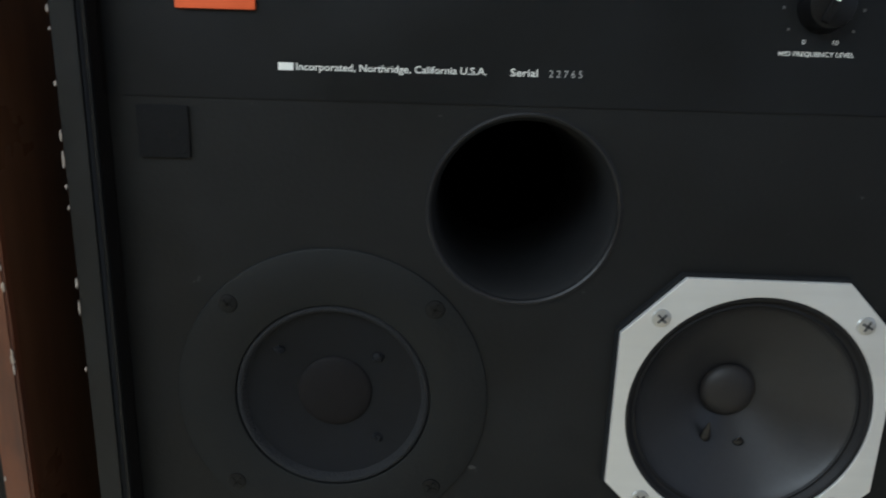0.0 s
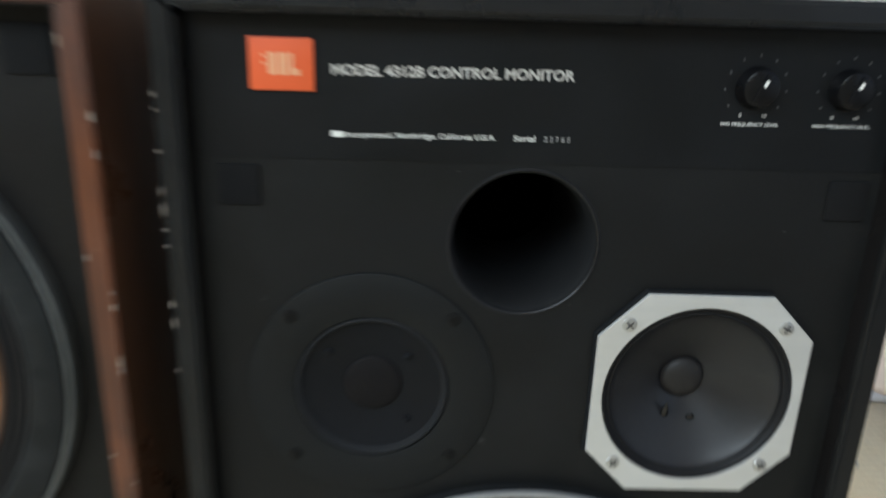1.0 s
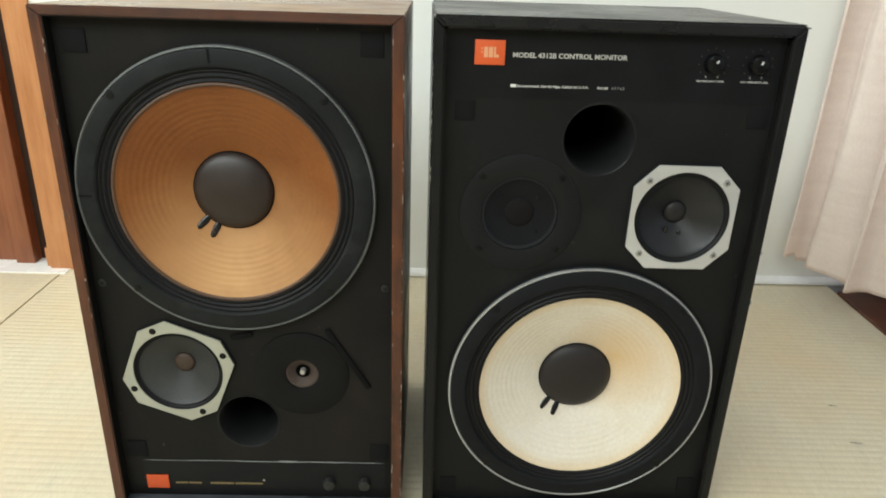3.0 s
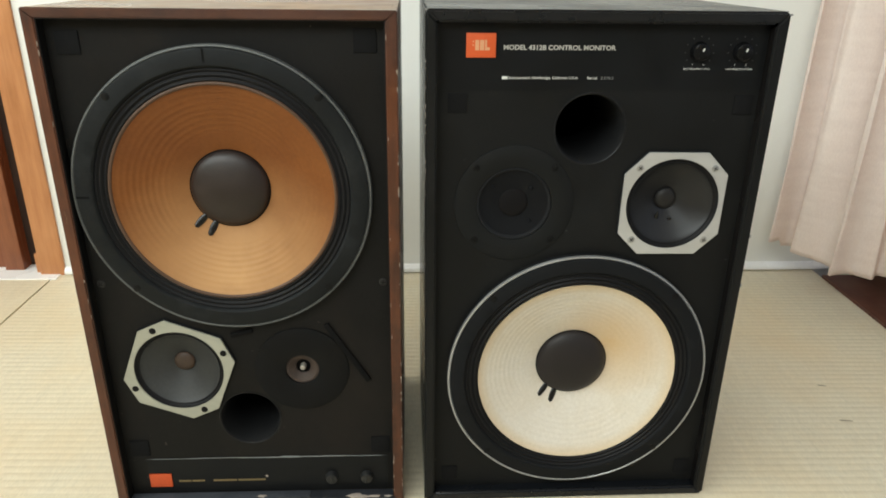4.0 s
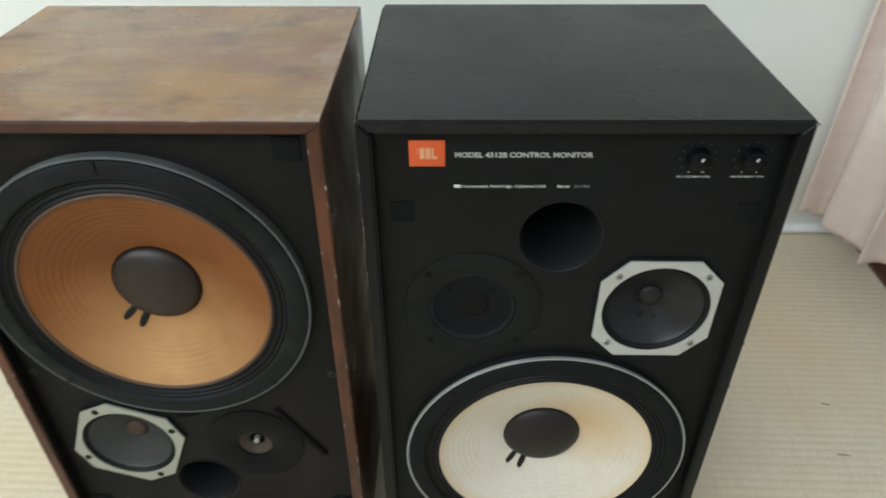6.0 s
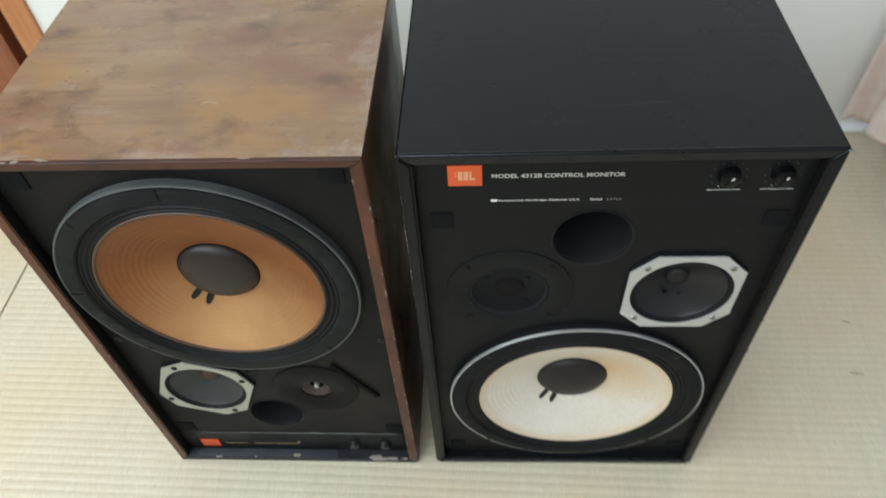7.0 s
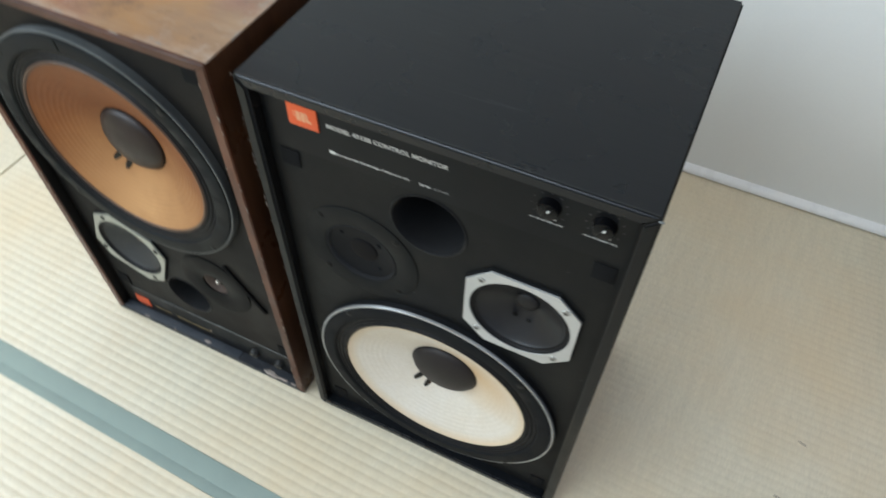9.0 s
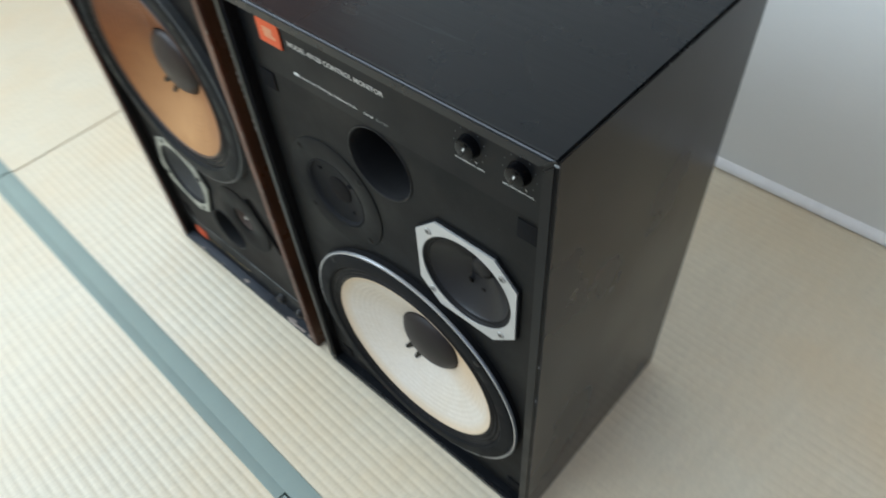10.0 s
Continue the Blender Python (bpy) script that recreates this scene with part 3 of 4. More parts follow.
# ---- loudspeakers ----
def cabinet(th, W, H, D, rim, side, top, edge_up, edge_across, back, flat=None, foot=None, bev=0.0011):
    """Four mitred panels and a back; the front edges carry their own lipping."""
    r, t = rim, 0.004
    q = flat or rim
    sides = (("top_panel", [(0, H), (W, H), (W - r, H - q), (r, H - q)], top, edge_across), ("bottom_panel", [(0, 0), (W, 0), (W - r, q), (r, q)], foot or top, foot or edge_across),
             ("side_panel", [(0, 0), (r, q), (r, H - q), (0, H)], side, edge_up), ("side_panel", [(W, 0), (W, H), (W - r, H - q), (W - r, q)], side, edge_up))
    for name, outline, skin, lip in sides:
        p = part(name, prism(outline, t, D, bev, t), skin, th)
        part("edge_lipping", prism(outline, 0, t, bev, t), lip, p)
    part("back_panel", box(r, W - r, D - 0.022, D - 0.004, q, H - q), back, th)


def screw(parent, material, x, y, z, r=0.0035, cross=True):
    bm = lathe([(0, -0.0008), (r * 0.55, -0.0007), (r * 0.9, -0.0003), (r, 0.0006)], 20)
    s = part("screw", bm, material, parent)
    if cross:
        c = part("cross_slot", bars([(-r * 0.6, r * 0.6, -r * 0.13, r * 0.13), (-r * 0.13, r * 0.13, -r * 0.6, r * 0.6)], -0.0008), M_SLOT if material is M_STEEL else M_DARKSCREW, None)
        c.parent = s
    s.matrix_basis = pose(x, y, z, 0, 23 * (x * 100 % 3), 0)
    return s


def woofer(th, cx, cz, front, R, cone_r, cap_r, mats, lead_turn, ribs, slits, depth=0.0365, roll=0.012, lip_m=None):
    """Twelve-inch driver; front: depth of the rim's face behind the cabinet's front edge."""
    rim_m, gasket_m, cone_m, cap_m, side_m = mats
    base = part("woofer", lathe([(R - 0.0035, front + 0.0012), (R - 0.0022, front), (R - 0.0006, front + 0.0004), (R, front + 0.002), (R, front + 0.0032), (R - 0.003, front + 0.0034)], 128), rim_m, th, "round bass driver with a bare metal rim")
    base.matrix_basis = pose(cx, 0, cz)
    s1 = cone_r + roll
    cone_y = front + 0.0022
    part("gasket", lathe([(R - 0.0036, front + 0.004), (R - 0.0037, front - 0.0006), (R - 0.006, front - 0.0016), (s1 + 0.003, front - 0.0016), (s1 + 0.001, front - 0.0002), (s1, front + 0.0024)], 128), gasket_m, base)
    part("frame_side", lathe([(R - 0.0003, front + 0.0034), (R - 0.0003, front + 0.0120), (R - 0.006, front + 0.0120)], 128), side_m, base)
    prof = []
    for k in range(37):
        f = k / 36
        prof.append((s1 + (cone_r - s1) * f, front + 0.0020 - 0.0009 * math.sin(f * 3 * 2 * math.pi) + 0.0008 * f))
    part("surround", lathe(prof, 128), M_SURROUND, base)
    prof = []
    for k in range(141):
        f = k / 140
        r = cone_r + (cap_r - 0.004 - cone_r) * f
        d = cone_y + depth * f ** 0.92
        if 0.04 < f < 0.72:
            d += ribs * math.sin((f - 0.04) / 0.68 * 2 * math.pi * 9) * (0.45 + 0.55 * math.sin((f - 0.04) / 0.68 * math.pi))
        prof.append((r, d))
    prof.insert(0, (cone_r + 0.0005, cone_y + 0.004))
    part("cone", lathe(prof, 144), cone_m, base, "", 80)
    cap_d = cone_y + depth * ((cone_r - cap_r) / (cone_r - cap_r + 0.004)) ** 0.92
    part("dust_cap", lathe([(cap_r, cap_d + 0.0015)] + [(cap_r * math.cos(a), cap_d - 0.0145 * math.sin(a)) for a in [i * math.pi / 2 / 12 for i in range(13)]], 64), cap_m, base, "", 60)
    part("cap_seam", lathe([(cap_r + 0.0016, cap_d + 0.0006), (cap_r + 0.0012, cap_d - 0.0008), (cap_r - 0.0004, cap_d - 0.0012), (cap_r - 0.0022, cap_d - 0.0022)], 64), M_FELT, base, "dark glue seam round the cap", 60)
    if lip_m:
        part("cone_edge", lathe([(cone_r + 0.0026, cone_y + 0.0012), (cone_r + 0.0020, cone_y - 0.0008), (cone_r + 0.0006, cone_y - 0.0014), (cone_r - 0.0010, cone_y - 0.0006), (cone_r - 0.0014, cone_y + 0.0006)], 128), lip_m, base, "greyish glued edge of the paper cone", 60)
    for k in (0, 1):
        a = radians(lead_turn + 17 * k)
        bm = bmesh.new()
        n, m = 14, 8
        loop = []
        for i in range(n + 1):
            f = i / n
            rr = cap_r - 0.002 + 0.0185 * f
            half = 0.0026 + 0.0014 * math.sin(min(1, f * 1.15) * math.pi * 0.9) if f < 0.97 else 0.0006
            d = cone_y + depth * max(0, (cone_r - rr) / (cone_r - cap_r + 0.004)) ** 0.92
            loop.append([bm.verts.new((rr * math.cos(a) - half * math.cos(u) * math.sin(a), d - 0.0017 * math.sin(u), rr * math.sin(a) + half * math.cos(u) * math.cos(a))) for u in [j * math.pi / m for j in range(m + 1)]])
        for p, q in zip(loop, loop[1:]):
            for j in range(m):
                bm.faces.new((p[j], p[j + 1], q[j + 1], q[j]))
        part("lead_cement", bm, M_LEAD, base, "", 60)
    for a in (45, 135, 225, 315):
        r = R - 0.0075
        s = screw(base, M_DARKSCREW, r * math.cos(radians(a)), front - 0.0014, r * math.sin(radians(a)), 0.0046, False)
    for a in slits:
        o = part("gasket_slit", bars([(-0.0011, 0.0011, s1 + 0.006, R - 0.004)], front - 0.0016, 0.0006), M_FELT, base)
        o.matrix_basis = pose(0, 0, 0, 0, -a, 0)
    return base


def midrange(th, cx, cz, face, turn, mats, screw_m, lead_turn, cross):
    plate_m, cone_m, cap_m = mats
    base = part("midrange", pierced(octagon(0.0583, 0.0242, 0.0568), [(0, 0, 0.0514)], 0, 0.0022, 80, 0.0003), plate_m, th, "cut-cornered aluminium mounting plate with black cone driver")
    base.matrix_basis = pose(cx, face, cz, 0, turn, 0)
    part("backing_gasket", pierced(octagon(0.0595, 0.0247, 0.0580), [(0, 0, 0.0505)], 0.0023, 0.0052, 64), M_GASKET, base)
    part("surround", lathe([(0.0516, 0.0012), (0.0508, 0.0006), (0.0498, 0.0010), (0.0488, 0.0030), (0.0478, 0.0036), (0.0468, 0.0032), (0.0460, 0.0040)], 96), M_SURROUND, base)
    prof = [(0.0460 + (0.0095 - 0.0460) * f, 0.0040 + 0.0220 * f ** 0.8) for f in [k / 40 for k in range(41)]]
    part("cone", lathe(prof, 96), cone_m, base, "", 80)
    part("dust_cap", lathe([(0.0122, 0.0245)] + [(0.0122 * math.cos(a), 0.0240 - 0.0050 * math.sin(a)) for a in [i * math.pi / 20 for i in range(11)]], 48), cap_m, base, "", 60)
    if lead_turn:
        for k, (r, lx, lz) in enumerate(((0.0225, 0.0056, 0.0170), (0.0232, 0.0056, 0.0060))):
            a = radians(lead_turn + 39 * k)
            d = 0.0040 + 0.0220 * ((0.0460 - r) / 0.0365) ** 0.8
            o = part("lead_cement", drop(lx, 0.0030, lz), M_LEAD, base, "glossy black drop of cement", 60)
            o.matrix_basis = pose(r * math.cos(a), d - 0.0006, r * math.sin(a), 18, 0, 0)
    for sx in (-1, 1):
        for sz in (-1, 1):
            screw(base, screw_m, sx * 0.0412, -0.0004, sz * 0.0412, 0.0040, cross)
    return base


def port(th, cx, cz, r, y):
    """Bass reflex tube that runs back into the box."""
    o = part("port_tube", lathe([(r + 0.0030, y - 0.0004), (r + 0.0012, y - 0.0004), (r + 0.0002, y + 0.0012), (r - 0.0012, y + 0.006), (r - 0.0016, y + 0.12), (r + 0.001, y + 0.12)], 96), M_TUBE, th)
    o.matrix_basis = pose(cx, 0, cz)
    lip = part("port_lip", lathe([(r + 0.0026, y + 0.0002), (r + 0.0022, y - 0.0008), (r + 0.0014, y - 0.0010), (r + 0.0006, y - 0.0004), (r + 0.0003, y + 0.0006)], 96), M_LIP, th)
    lip.matrix_basis = pose(cx, 0, cz)


def knob(th, x, y, z, r, material, pointer, point_turn):
    bm = lathe([(0, -0.0072), (r * 0.74, -0.0072), (r * 0.83, -0.0067), (r * 0.87, -0.0058), (r * 0.97, -0.0010), (r, 0)], 40)
    k = part("knob", bm, material, th)
    k.matrix_basis = pose(x, y, z, 0, point_turn, 0)
    part("grip", box(-r * 0.16, r * 0.16, -0.0082, -0.0030, -r * 0.70, r * 0.70, 0.0008), material, k)
    if pointer:
        part("pointer_line", bars([(-r * 0.07, r * 0.07, r * 0.10, r * 0.42)], -0.0083), M_WHITE, k)
    return k


def pads(th, spots, y, half=0.0100):
    first = None
    for x, z in spots:
        if first is None:
            first = part("grille_pad", box(-half, half, -0.0014, 0, -half, half, 0.0006), M_PAD, th)
            first.matrix_basis = pose(x, y, z)
        else:
            again(first, pose(x, y, z))


def badge(th, x0, x1, z0, z1, y, material, marks):
    b = part("badge", box(x0, x1, y - 0.0016, y, z0, z1, 0.0005), material, th, "orange-red maker's badge")
    if marks:
        w, h = x1 - x0, z1 - z0
        shapes = ((0.30, 0.43, 0.30, 0.72), (0.46, 0.60, 0.30, 0.72), (0.63, 0.69, 0.30, 0.72), (0.69, 0.79, 0.30, 0.42), (0.21, 0.25, 0.62, 0.68), (0.21, 0.25, 0.48, 0.54))
        part("badge_mark", bars([(x0 + w * p, x0 + w * q, z0 + h * u, z0 + h * v) for p, q, u, v in shapes], y - 0.0017), M_CREAMPRINT, b)


# -- the black one, x 0 to 0.362
W, H, D, Y = 0.362, 0.597, 0.298, 0.0140
black = tagged(new("loudspeaker"), "black lacquered loudspeaker with cream bass cone, on a straw mat", "loudspeaker", "pair of loudspeakers")
black.matrix_world = pose(0, 0, 0)
cabinet(black, W, H, D, 0.0125, M_BLACK_Z, M_BLACK, M_BLACK_EDGE, M_BLACK_ARRIS, M_INSIDE, bev=0.0024)
part("baffle", pierced([(0.0126, 0.0126), (W - 0.0126, 0.0126), (W - 0.0126, H - 0.0126), (0.0126, H - 0.0126)],
                       [(0.174, 0.477, 0.0368), (0.0975, 0.3945, 0.0415), (0.273, 0.394, 0.050), (0.183, 0.180, 0.140)], Y, Y + 0.018), M_BAFFLE, black, "matt black painted front board")
part("front_foil", box(0.0135, W - 0.0135, Y - 0.0005, Y + 0.0002, 0.518, H - 0.0135), M_FOIL, black, "smooth black printed front panel")
port(black, 0.174, 0.477, 0.0364, Y)
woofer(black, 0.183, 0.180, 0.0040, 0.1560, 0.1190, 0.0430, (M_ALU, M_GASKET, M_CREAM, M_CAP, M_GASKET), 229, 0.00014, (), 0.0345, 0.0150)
midrange(black, 0.2720, 0.3945, 0.0090, 0.5, (M_PLATE, M_MIDCONE, M_MIDCAP), M_STEEL, 246, True)
tw = part("tweeter", lathe([(0.0412, Y + 0.0008), (0.0414, Y - 0.0010), (0.0422, Y - 0.0014), (0.0644, Y - 0.0014), (0.0653, Y - 0.0010), (0.0655, Y)], 96), M_FLANGE, black, "round dark grey flange, nearly the board's colour")
tw.matrix_basis = pose(0.0975, 0, 0.3945)
part("dish", lathe([(0.0412, Y + 0.001)] + [(0.041 - 0.0255 * f, Y + 0.001 + 0.0050 * f ** 0.75) for f in [k / 16 for k in range(17)]], 80), M_TWCONE, tw, "", 80)
part("foam_ring", lathe([(0.0412, Y + 0.0006), (0.0404, Y - 0.0010), (0.0394, Y - 0.0012), (0.0384, Y - 0.0004), (0.0372, Y + 0.0024)], 96), M_FOAM, tw, "porous dark foam ring", 60)
part("dome", lathe([(0.0160, Y + 0.0064)] + [(0.016 * math.cos(a), Y + 0.0058 - 0.0024 * math.sin(a)) for a in [i * math.pi / 16 for i in range(9)]], 48), M_TWDOME, tw, "", 60)
chips("dish_stud", [(-0.0235, Y + 0.0035, 0.0195, 0.005, 0.003, 0.004), (0.0185, Y + 0.0040, 0.0170, 0.006, 0.003, 0.004), (0.0185, Y + 0.0040, -0.0205, 0.005, 0.003, 0.004)], 3, M_STUD, tw, "")
for a in (44, 136, 224, 316):
    screw(tw, M_DARKSCREW, 0.0590 * math.cos(radians(a)), Y - 0.0015, 0.0590 * math.sin(radians(a)), 0.0042)
badge(black, 0.0412, 0.0710, 0.5500, 0.5738, Y - 0.0005, M_ORANGE, True)
F = Y - 0.0007
lettering("lettering", "MODEL 4312B CONTROL MONITOR", 0.0790, 0.1930, 0.5576, 0.5625, F, M_GREYPRINT, black, 0.026)
part("lettering_bar", bars([(0.0785, 0.0842, 0.5288, 0.5316)], F + 0.0001, 0.0004), M_WHITE, black)
lettering("lettering", "Incorporated, Northridge, California U.S.A.", 0.0853, 0.1570, 0.5281, 0.5316, F, M_WHITE, black, 0.008)
lettering("lettering", "Serial", 0.1660, 0.1762, 0.5288, 0.5316, F, M_WHITE, black, 0.008)
lettering("lettering", "2 2 7 6 5", 0.1805, 0.1930, 0.5288, 0.5314, F, M_STAMP, black)
for kx, words in ((0.2795, "MID FREQUENCY LEVEL"), (0.3242, "HIGH FREQUENCY LEVEL")):
    knob(black, kx, Y - 0.0005, 0.5570, 0.0100, M_KNOB, True, 24)
    lettering("lettering", words, kx - 0.0145, kx + 0.0135, 0.5386, 0.5406, F, M_WHITE, black, 0.006)
    dots = []
    for i in range(1, 10):
        a = radians(232 - 31.5 * i + 15)
        dots.append((kx + 0.0148 * math.cos(a) - 0.0004, kx + 0.0148 * math.cos(a) + 0.0004, 0.557 + 0.0148 * math.sin(a) - 0.0005, 0.557 + 0.0148 * math.sin(a) + 0.0005))
    part("dial_marks", bars(dots, F), M_DIALDOT, black)
    lettering("lettering", "0", kx - 0.0064, kx - 0.0052, 0.5432, 0.5449, F, M_WHITE, black)
    lettering("lettering", "10", kx + 0.0050, kx + 0.0070, 0.5432, 0.5449, F, M_WHITE, black)
pads(black, [(0.0335, 0.5045), (0.334, 0.5030), (0.032, 0.034), (0.334, 0.036)], Y)
chips("paint_chip", [(0.0004, 0.0006, z, 0.0008, 0.0009, l * 0.7) for z, l in
                            [(0.596, 0.003), (0.548, 0.004), (0.541, 0.002), (0.522, 0.003), (0.503, 0.006), (0.494, 0.009), (0.484, 0.003), (0.476, 0.003), (0.446, 0.006), (0.436, 0.009), (0.41, 0.003), (0.33, 0.003), (0.21, 0.003)]], 11, M_CHIP, black, "pale chips in the paint")
chips("edge_scuff", [(W - 0.0004, 0.0005, 0.594, 0.004, 0.0012, 0.002), (W - 0.0003, 0.0006, 0.300, 0.0012, 0.0012, 0.005), (W - 0.0003, 0.0005, 0.36, 0.001, 0.001, 0.004)], 12, M_CHIP_DULL, black, "greyed scuffs along the edges")

# -- the walnut one, its front's right foot at (-0.026, -0.002), turned a little
W2, H2b, Y2 = 0.354, 0.595, 0.0150
old = tagged(new("loudspeaker"), "worn walnut-veneered loudspeaker with orange-tan bass cone, on straw mat", "loudspeaker", "pair of loudspeakers")
old.matrix_world = pose(-0.027, -0.001, 0, 0, 0, -0.4) @ pose(-W2, 0, 0)
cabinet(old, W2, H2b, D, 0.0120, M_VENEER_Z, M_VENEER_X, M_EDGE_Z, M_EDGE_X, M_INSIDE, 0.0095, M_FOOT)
part("baffle", pierced([(0.0121, 0.0097), (W2 - 0.0121, 0.0097), (W2 - 0.0121, H2b - 0.0097), (0.0121, H2b - 0.0097)],
                       [(0.1695, 0.122, 0.0354), (0.2365, 0.190, 0.0200), (0.094, 0.192, 0.050), (0.173, 0.407, 0.140)], Y2, Y2 + 0.018), M_BAFFLE_OLD, old, "scratched black painted front board")
for x0, x1, z0, z1 in ((0.0118, 0.0130, 0.0097, H2b - 0.0097), (W2 - 0.0130, W2 - 0.0118, 0.0097, H2b - 0.0097), (0.0130, W2 - 0.0130, H2b - 0.0106, H2b - 0.0093)):
    part("frame_lining", box(x0, x1, 0.0016, Y2 - 0.0004, z0, z1, 0.0002), M_BAFFLE_OLD, old, "black painted inner side of the frame")
port(old, 0.1695, 0.122, 0.035, Y2)
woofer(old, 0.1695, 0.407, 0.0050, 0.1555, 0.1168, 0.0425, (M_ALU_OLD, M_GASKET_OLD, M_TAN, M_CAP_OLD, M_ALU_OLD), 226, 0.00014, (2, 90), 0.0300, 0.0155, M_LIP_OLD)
midrange(old, 0.094, 0.192, 0.0100, 21.5, (M_PLATE_OLD, M_MIDCONE_OLD, M_MIDCAP_OLD), M_DARKSCREW, 0, False)
tw2 = part("tweeter", lathe([(0.0192, Y2 + 0.001), (0.0195, Y2 - 0.0016), (0.0205, Y2 - 0.0022), (0.0535, Y2 - 0.0022), (0.0548, Y2 - 0.0016), (0.0550, Y2)], 96), M_FLANGE_OLD, old, "round black flange with a small taupe cone")
tw2.matrix_basis = pose(0.2365, 0, 0.190)
part("ring_cone", lathe([(0.0192, Y2 + 0.0005), (0.0170, Y2 + 0.0004), (0.0150, Y2 + 0.002), (0.0085, Y2 + 0.0075)], 64), M_TWRING, tw2, "taupe paper cone")
part("recess", lathe([(0.0088, Y2 + 0.0070), (0.0082, Y2 + 0.0086), (0.0028, Y2 + 0.0092)], 40), M_INSIDE, tw2, "dark recess round the stud")
part("stud", lathe([(0, Y2 + 0.0012), (0.0022, Y2 + 0.0016), (0.0033, Y2 + 0.0030), (0.0036, Y2 + 0.0092)], 32), M_TWSTUD, tw2, "pale shiny centre stud")
strip = part("felt_strip", box(-0.0032, 0.0032, -0.0035, 0.0, -0.045, 0.045, 0.001), M_FELT, old, "loose black felt strip")
strip.matrix_basis = pose(0.291, Y2, 0.212, 0, -32, 0)
strip2 = part("felt_strip", box(-0.0025, 0.0025, -0.003, 0.0, -0.013, 0.013, 0.001), M_FELT, old, "loose black felt strip")
strip2.matrix_basis = pose(0.170, Y2, 0.240, 0, 76, 0)
part("foil_strip", box(0.036, W2 - 0.020, Y2 - 0.0006, Y2 + 0.0001, 0.0125, 0.0625), M_FOIL, old, "black printed strip along the foot")
chips("foil_edge", [(x, Y2 - 0.0008, 0.0634 + 0.0003 * math.sin(x * 60), l, 0.0008, t) for x, l, t in [(0.075, 0.08, 0.0009), (0.13, 0.07, 0.0010), (0.185, 0.07, 0.0014), (0.215, 0.03, 0.0024), (0.255, 0.07, 0.0014), (0.305, 0.06, 0.0008)]], 6, M_CHIP_DULL, old, "worn bright edge of the strip")
badge(old, 0.0370, 0.0640, 0.0215, 0.0410, Y2 - 0.0006, M_ORANGE_OLD, False)
part("lettering_bar", bars([(0.0720, 0.0870, 0.0278, 0.0304), (0.0885, 0.1040, 0.0278, 0.0304), (0.1150, 0.1440, 0.0278, 0.0304), (0.1460, 0.1800, 0.0278, 0.0304)], Y2 - 0.0008), M_GOLDPRINT, old)
for kx in (0.264, 0.308):
    knob(old, kx, Y2 - 0.0006, 0.0320, 0.0082, M_KNOB_OLD, False, 5)
pads(old, [(0.033, 0.562), (0.3215, 0.5655), (0.031, 0.080), (0.326, 0.080)], Y2, 0.0114)
for x, z in ((0.0215, 0.303), (W2 - 0.020, 0.303)):
    screw(old, M_DULLSCREW, x, Y2 - 0.0008, z, 0.0046)
chips("bare_edge_chip", [(W2 - 0.0007 - 0.010 * (i % 3 == 1), -0.0001, z, 0.0008, 0.0005, l * 0.45) for i, (z, l) in enumerate([(0.52, 0.012), (0.47, 0.008), (0.452, 0.006), (0.41, 0.010), (0.36, 0.006), (0.33, 0.012), (0.28, 0.006), (0.24, 0.010), (0.18, 0.012), (0.13, 0.006), (0.07, 0.016), (0.03, 0.010)])], 21, M_CHIP, old, "pale bare chips on the upright edge")
nick = random.Random(77)
chips("bare_edge_chip", [(W2 - nick.choice((0.0007, 0.0007, 0.0113)), -0.0001, nick.uniform(0.02, 0.585), nick.uniform(0.0007, 0.0016), 0.0006, nick.uniform(0.0015, 0.0065)) for k in range(26)], 40, M_SCUFF, old, "pale bare chips on the upright edge")
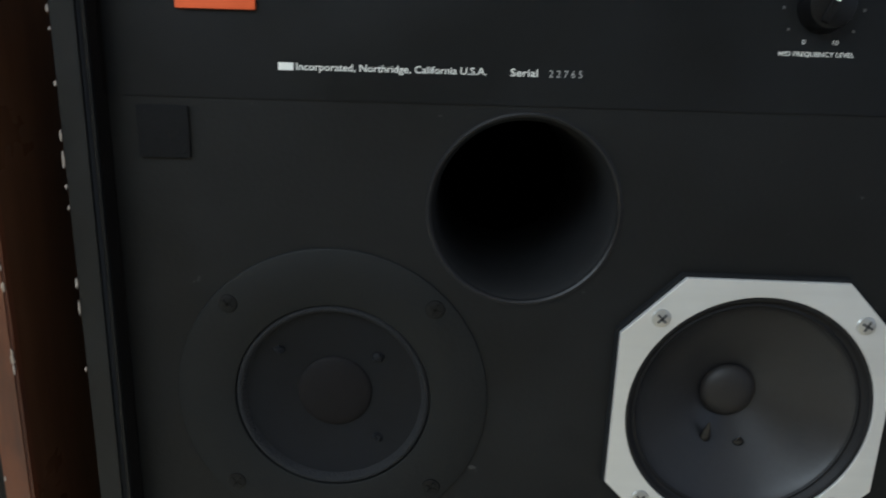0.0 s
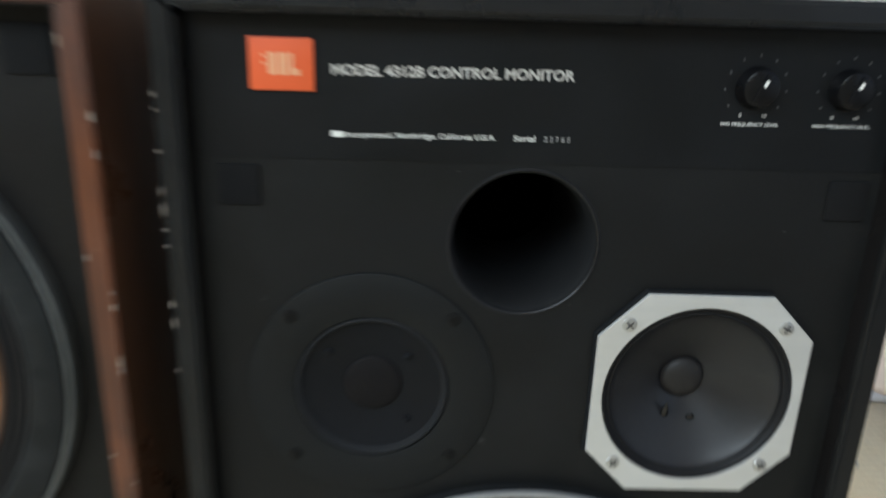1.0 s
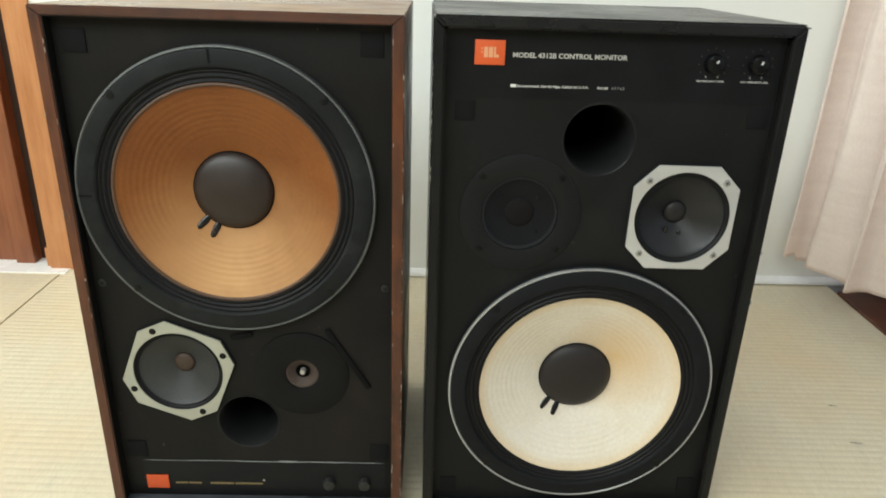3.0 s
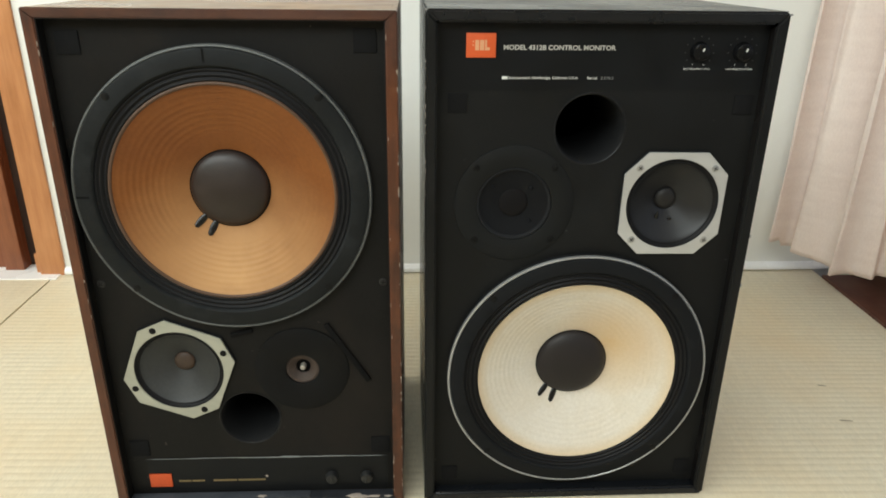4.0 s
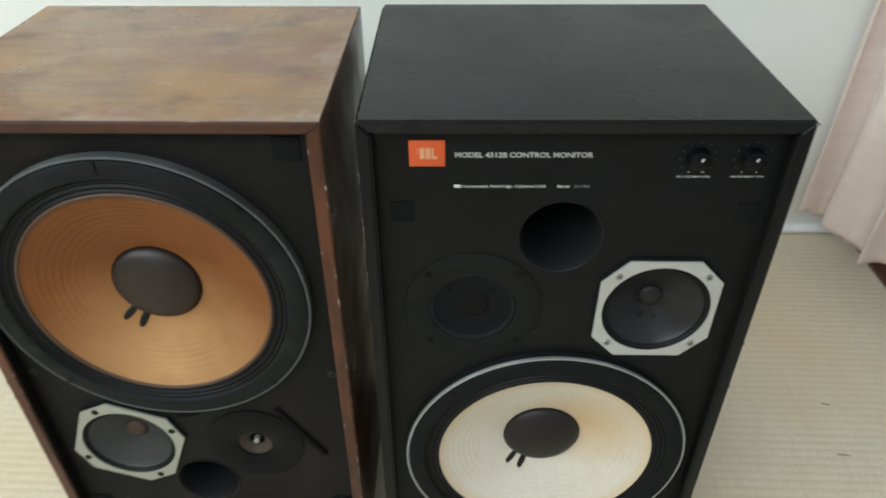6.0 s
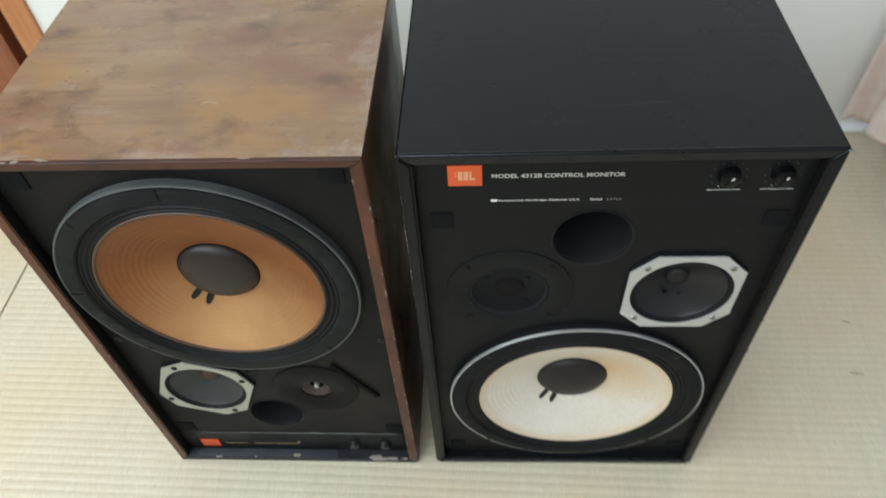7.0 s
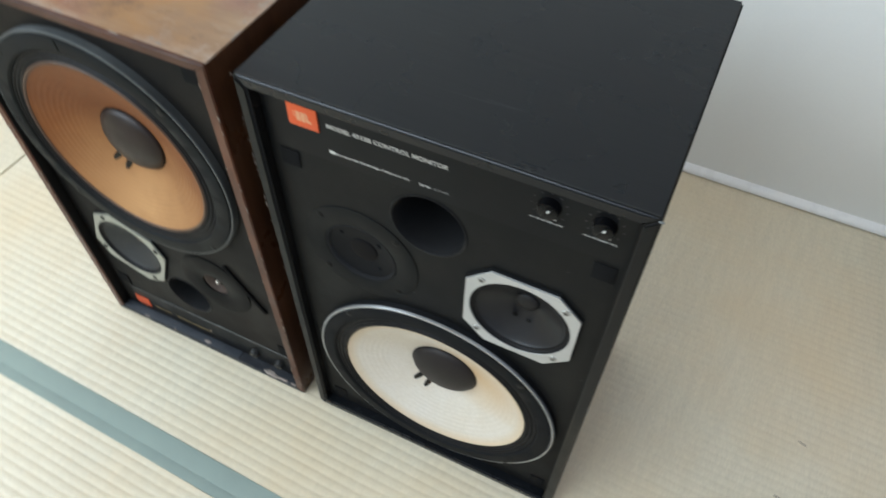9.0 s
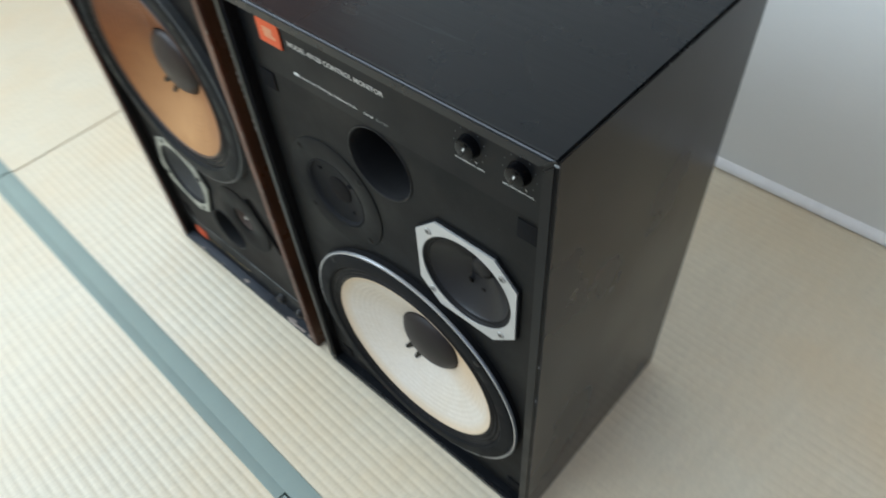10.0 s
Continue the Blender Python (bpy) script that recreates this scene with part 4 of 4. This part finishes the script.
chips("bare_edge_chip", [(nick.choice((0.0007, 0.0114)), -0.0001, nick.uniform(0.02, 0.57), nick.uniform(0.0006, 0.0014), 0.0006, nick.uniform(0.002, 0.007)) for k in range(12)], 80, M_SCUFF, old, "pale bare chips on the upright edge")
wear = random.Random(31)
spots = [(wear.uniform(0.01, 0.345), wear.uniform(0.001, 0.012), H2b - 0.0001, wear.uniform(0.005, 0.020), wear.uniform(0.0015, 0.004), 0.0005) for k in range(11)]
spots += [(W2 - wear.uniform(0.001, 0.010), wear.uniform(0.005, 0.12), H2b - 0.0001, wear.uniform(0.0012, 0.003), wear.uniform(0.006, 0.02), 0.0004) for k in range(6)]
chips("edge_wear", spots, 22, M_SCUFF, old, "pale worn edge of the veneer")
chips("foot_scuff", [(0.06, 0.003, 0.0102, 0.012, 0.006, 0.0012), (0.115, 0.002, 0.0104, 0.004, 0.003, 0.0012), (0.176, 0.005, 0.0106, 0.012, 0.006, 0.0020), (0.182, Y2 - 0.001, 0.0345, 0.003, 0.0008, 0.003), (0.318, 0.002, 0.0096, 0.016, 0.004, 0.0020), (0.335, 0.002, 0.0096, 0.010, 0.003, 0.0014)], 23, M_CHIP, old, "pale chips along the foot")
chips("broken_edge", [(0.292, 0.003, 0.0100, 0.018, 0.008, 0.005), (0.300, 0.002, 0.0092, 0.022, 0.006, 0.004)], 24, M_CHIP, old, "splintered pale wood on the foot edge")
part("foot_ledge", box(0.0125, 0.236, 0.0015, Y2 - 0.001, 0.0094, 0.0108, 0.0003), M_CHIP_DULL2, old, "greyed black paint on the foot ledge")

# splinters of rush on the mat
for x, y, a, l in ((0.659, 0.244, 75, 0.020), (0.645, 0.148, 82, 0.026), (0.69, 0.063, 70, 0.012), (0.30, -0.075, 40, 0.010)):
    bm = flakes([(0, 0, 0.0009, 0.0013, l * 0.8, 0.0011)], int(x * 1000))
    s = part("rush_splinter", bm, M_STRAW)
    s.matrix_world = pose(x, y, 0, 0, 0, a)
    tagged(s, "dark broken rush splinter lying on the straw mat", "splinter", "splinters on the mat")
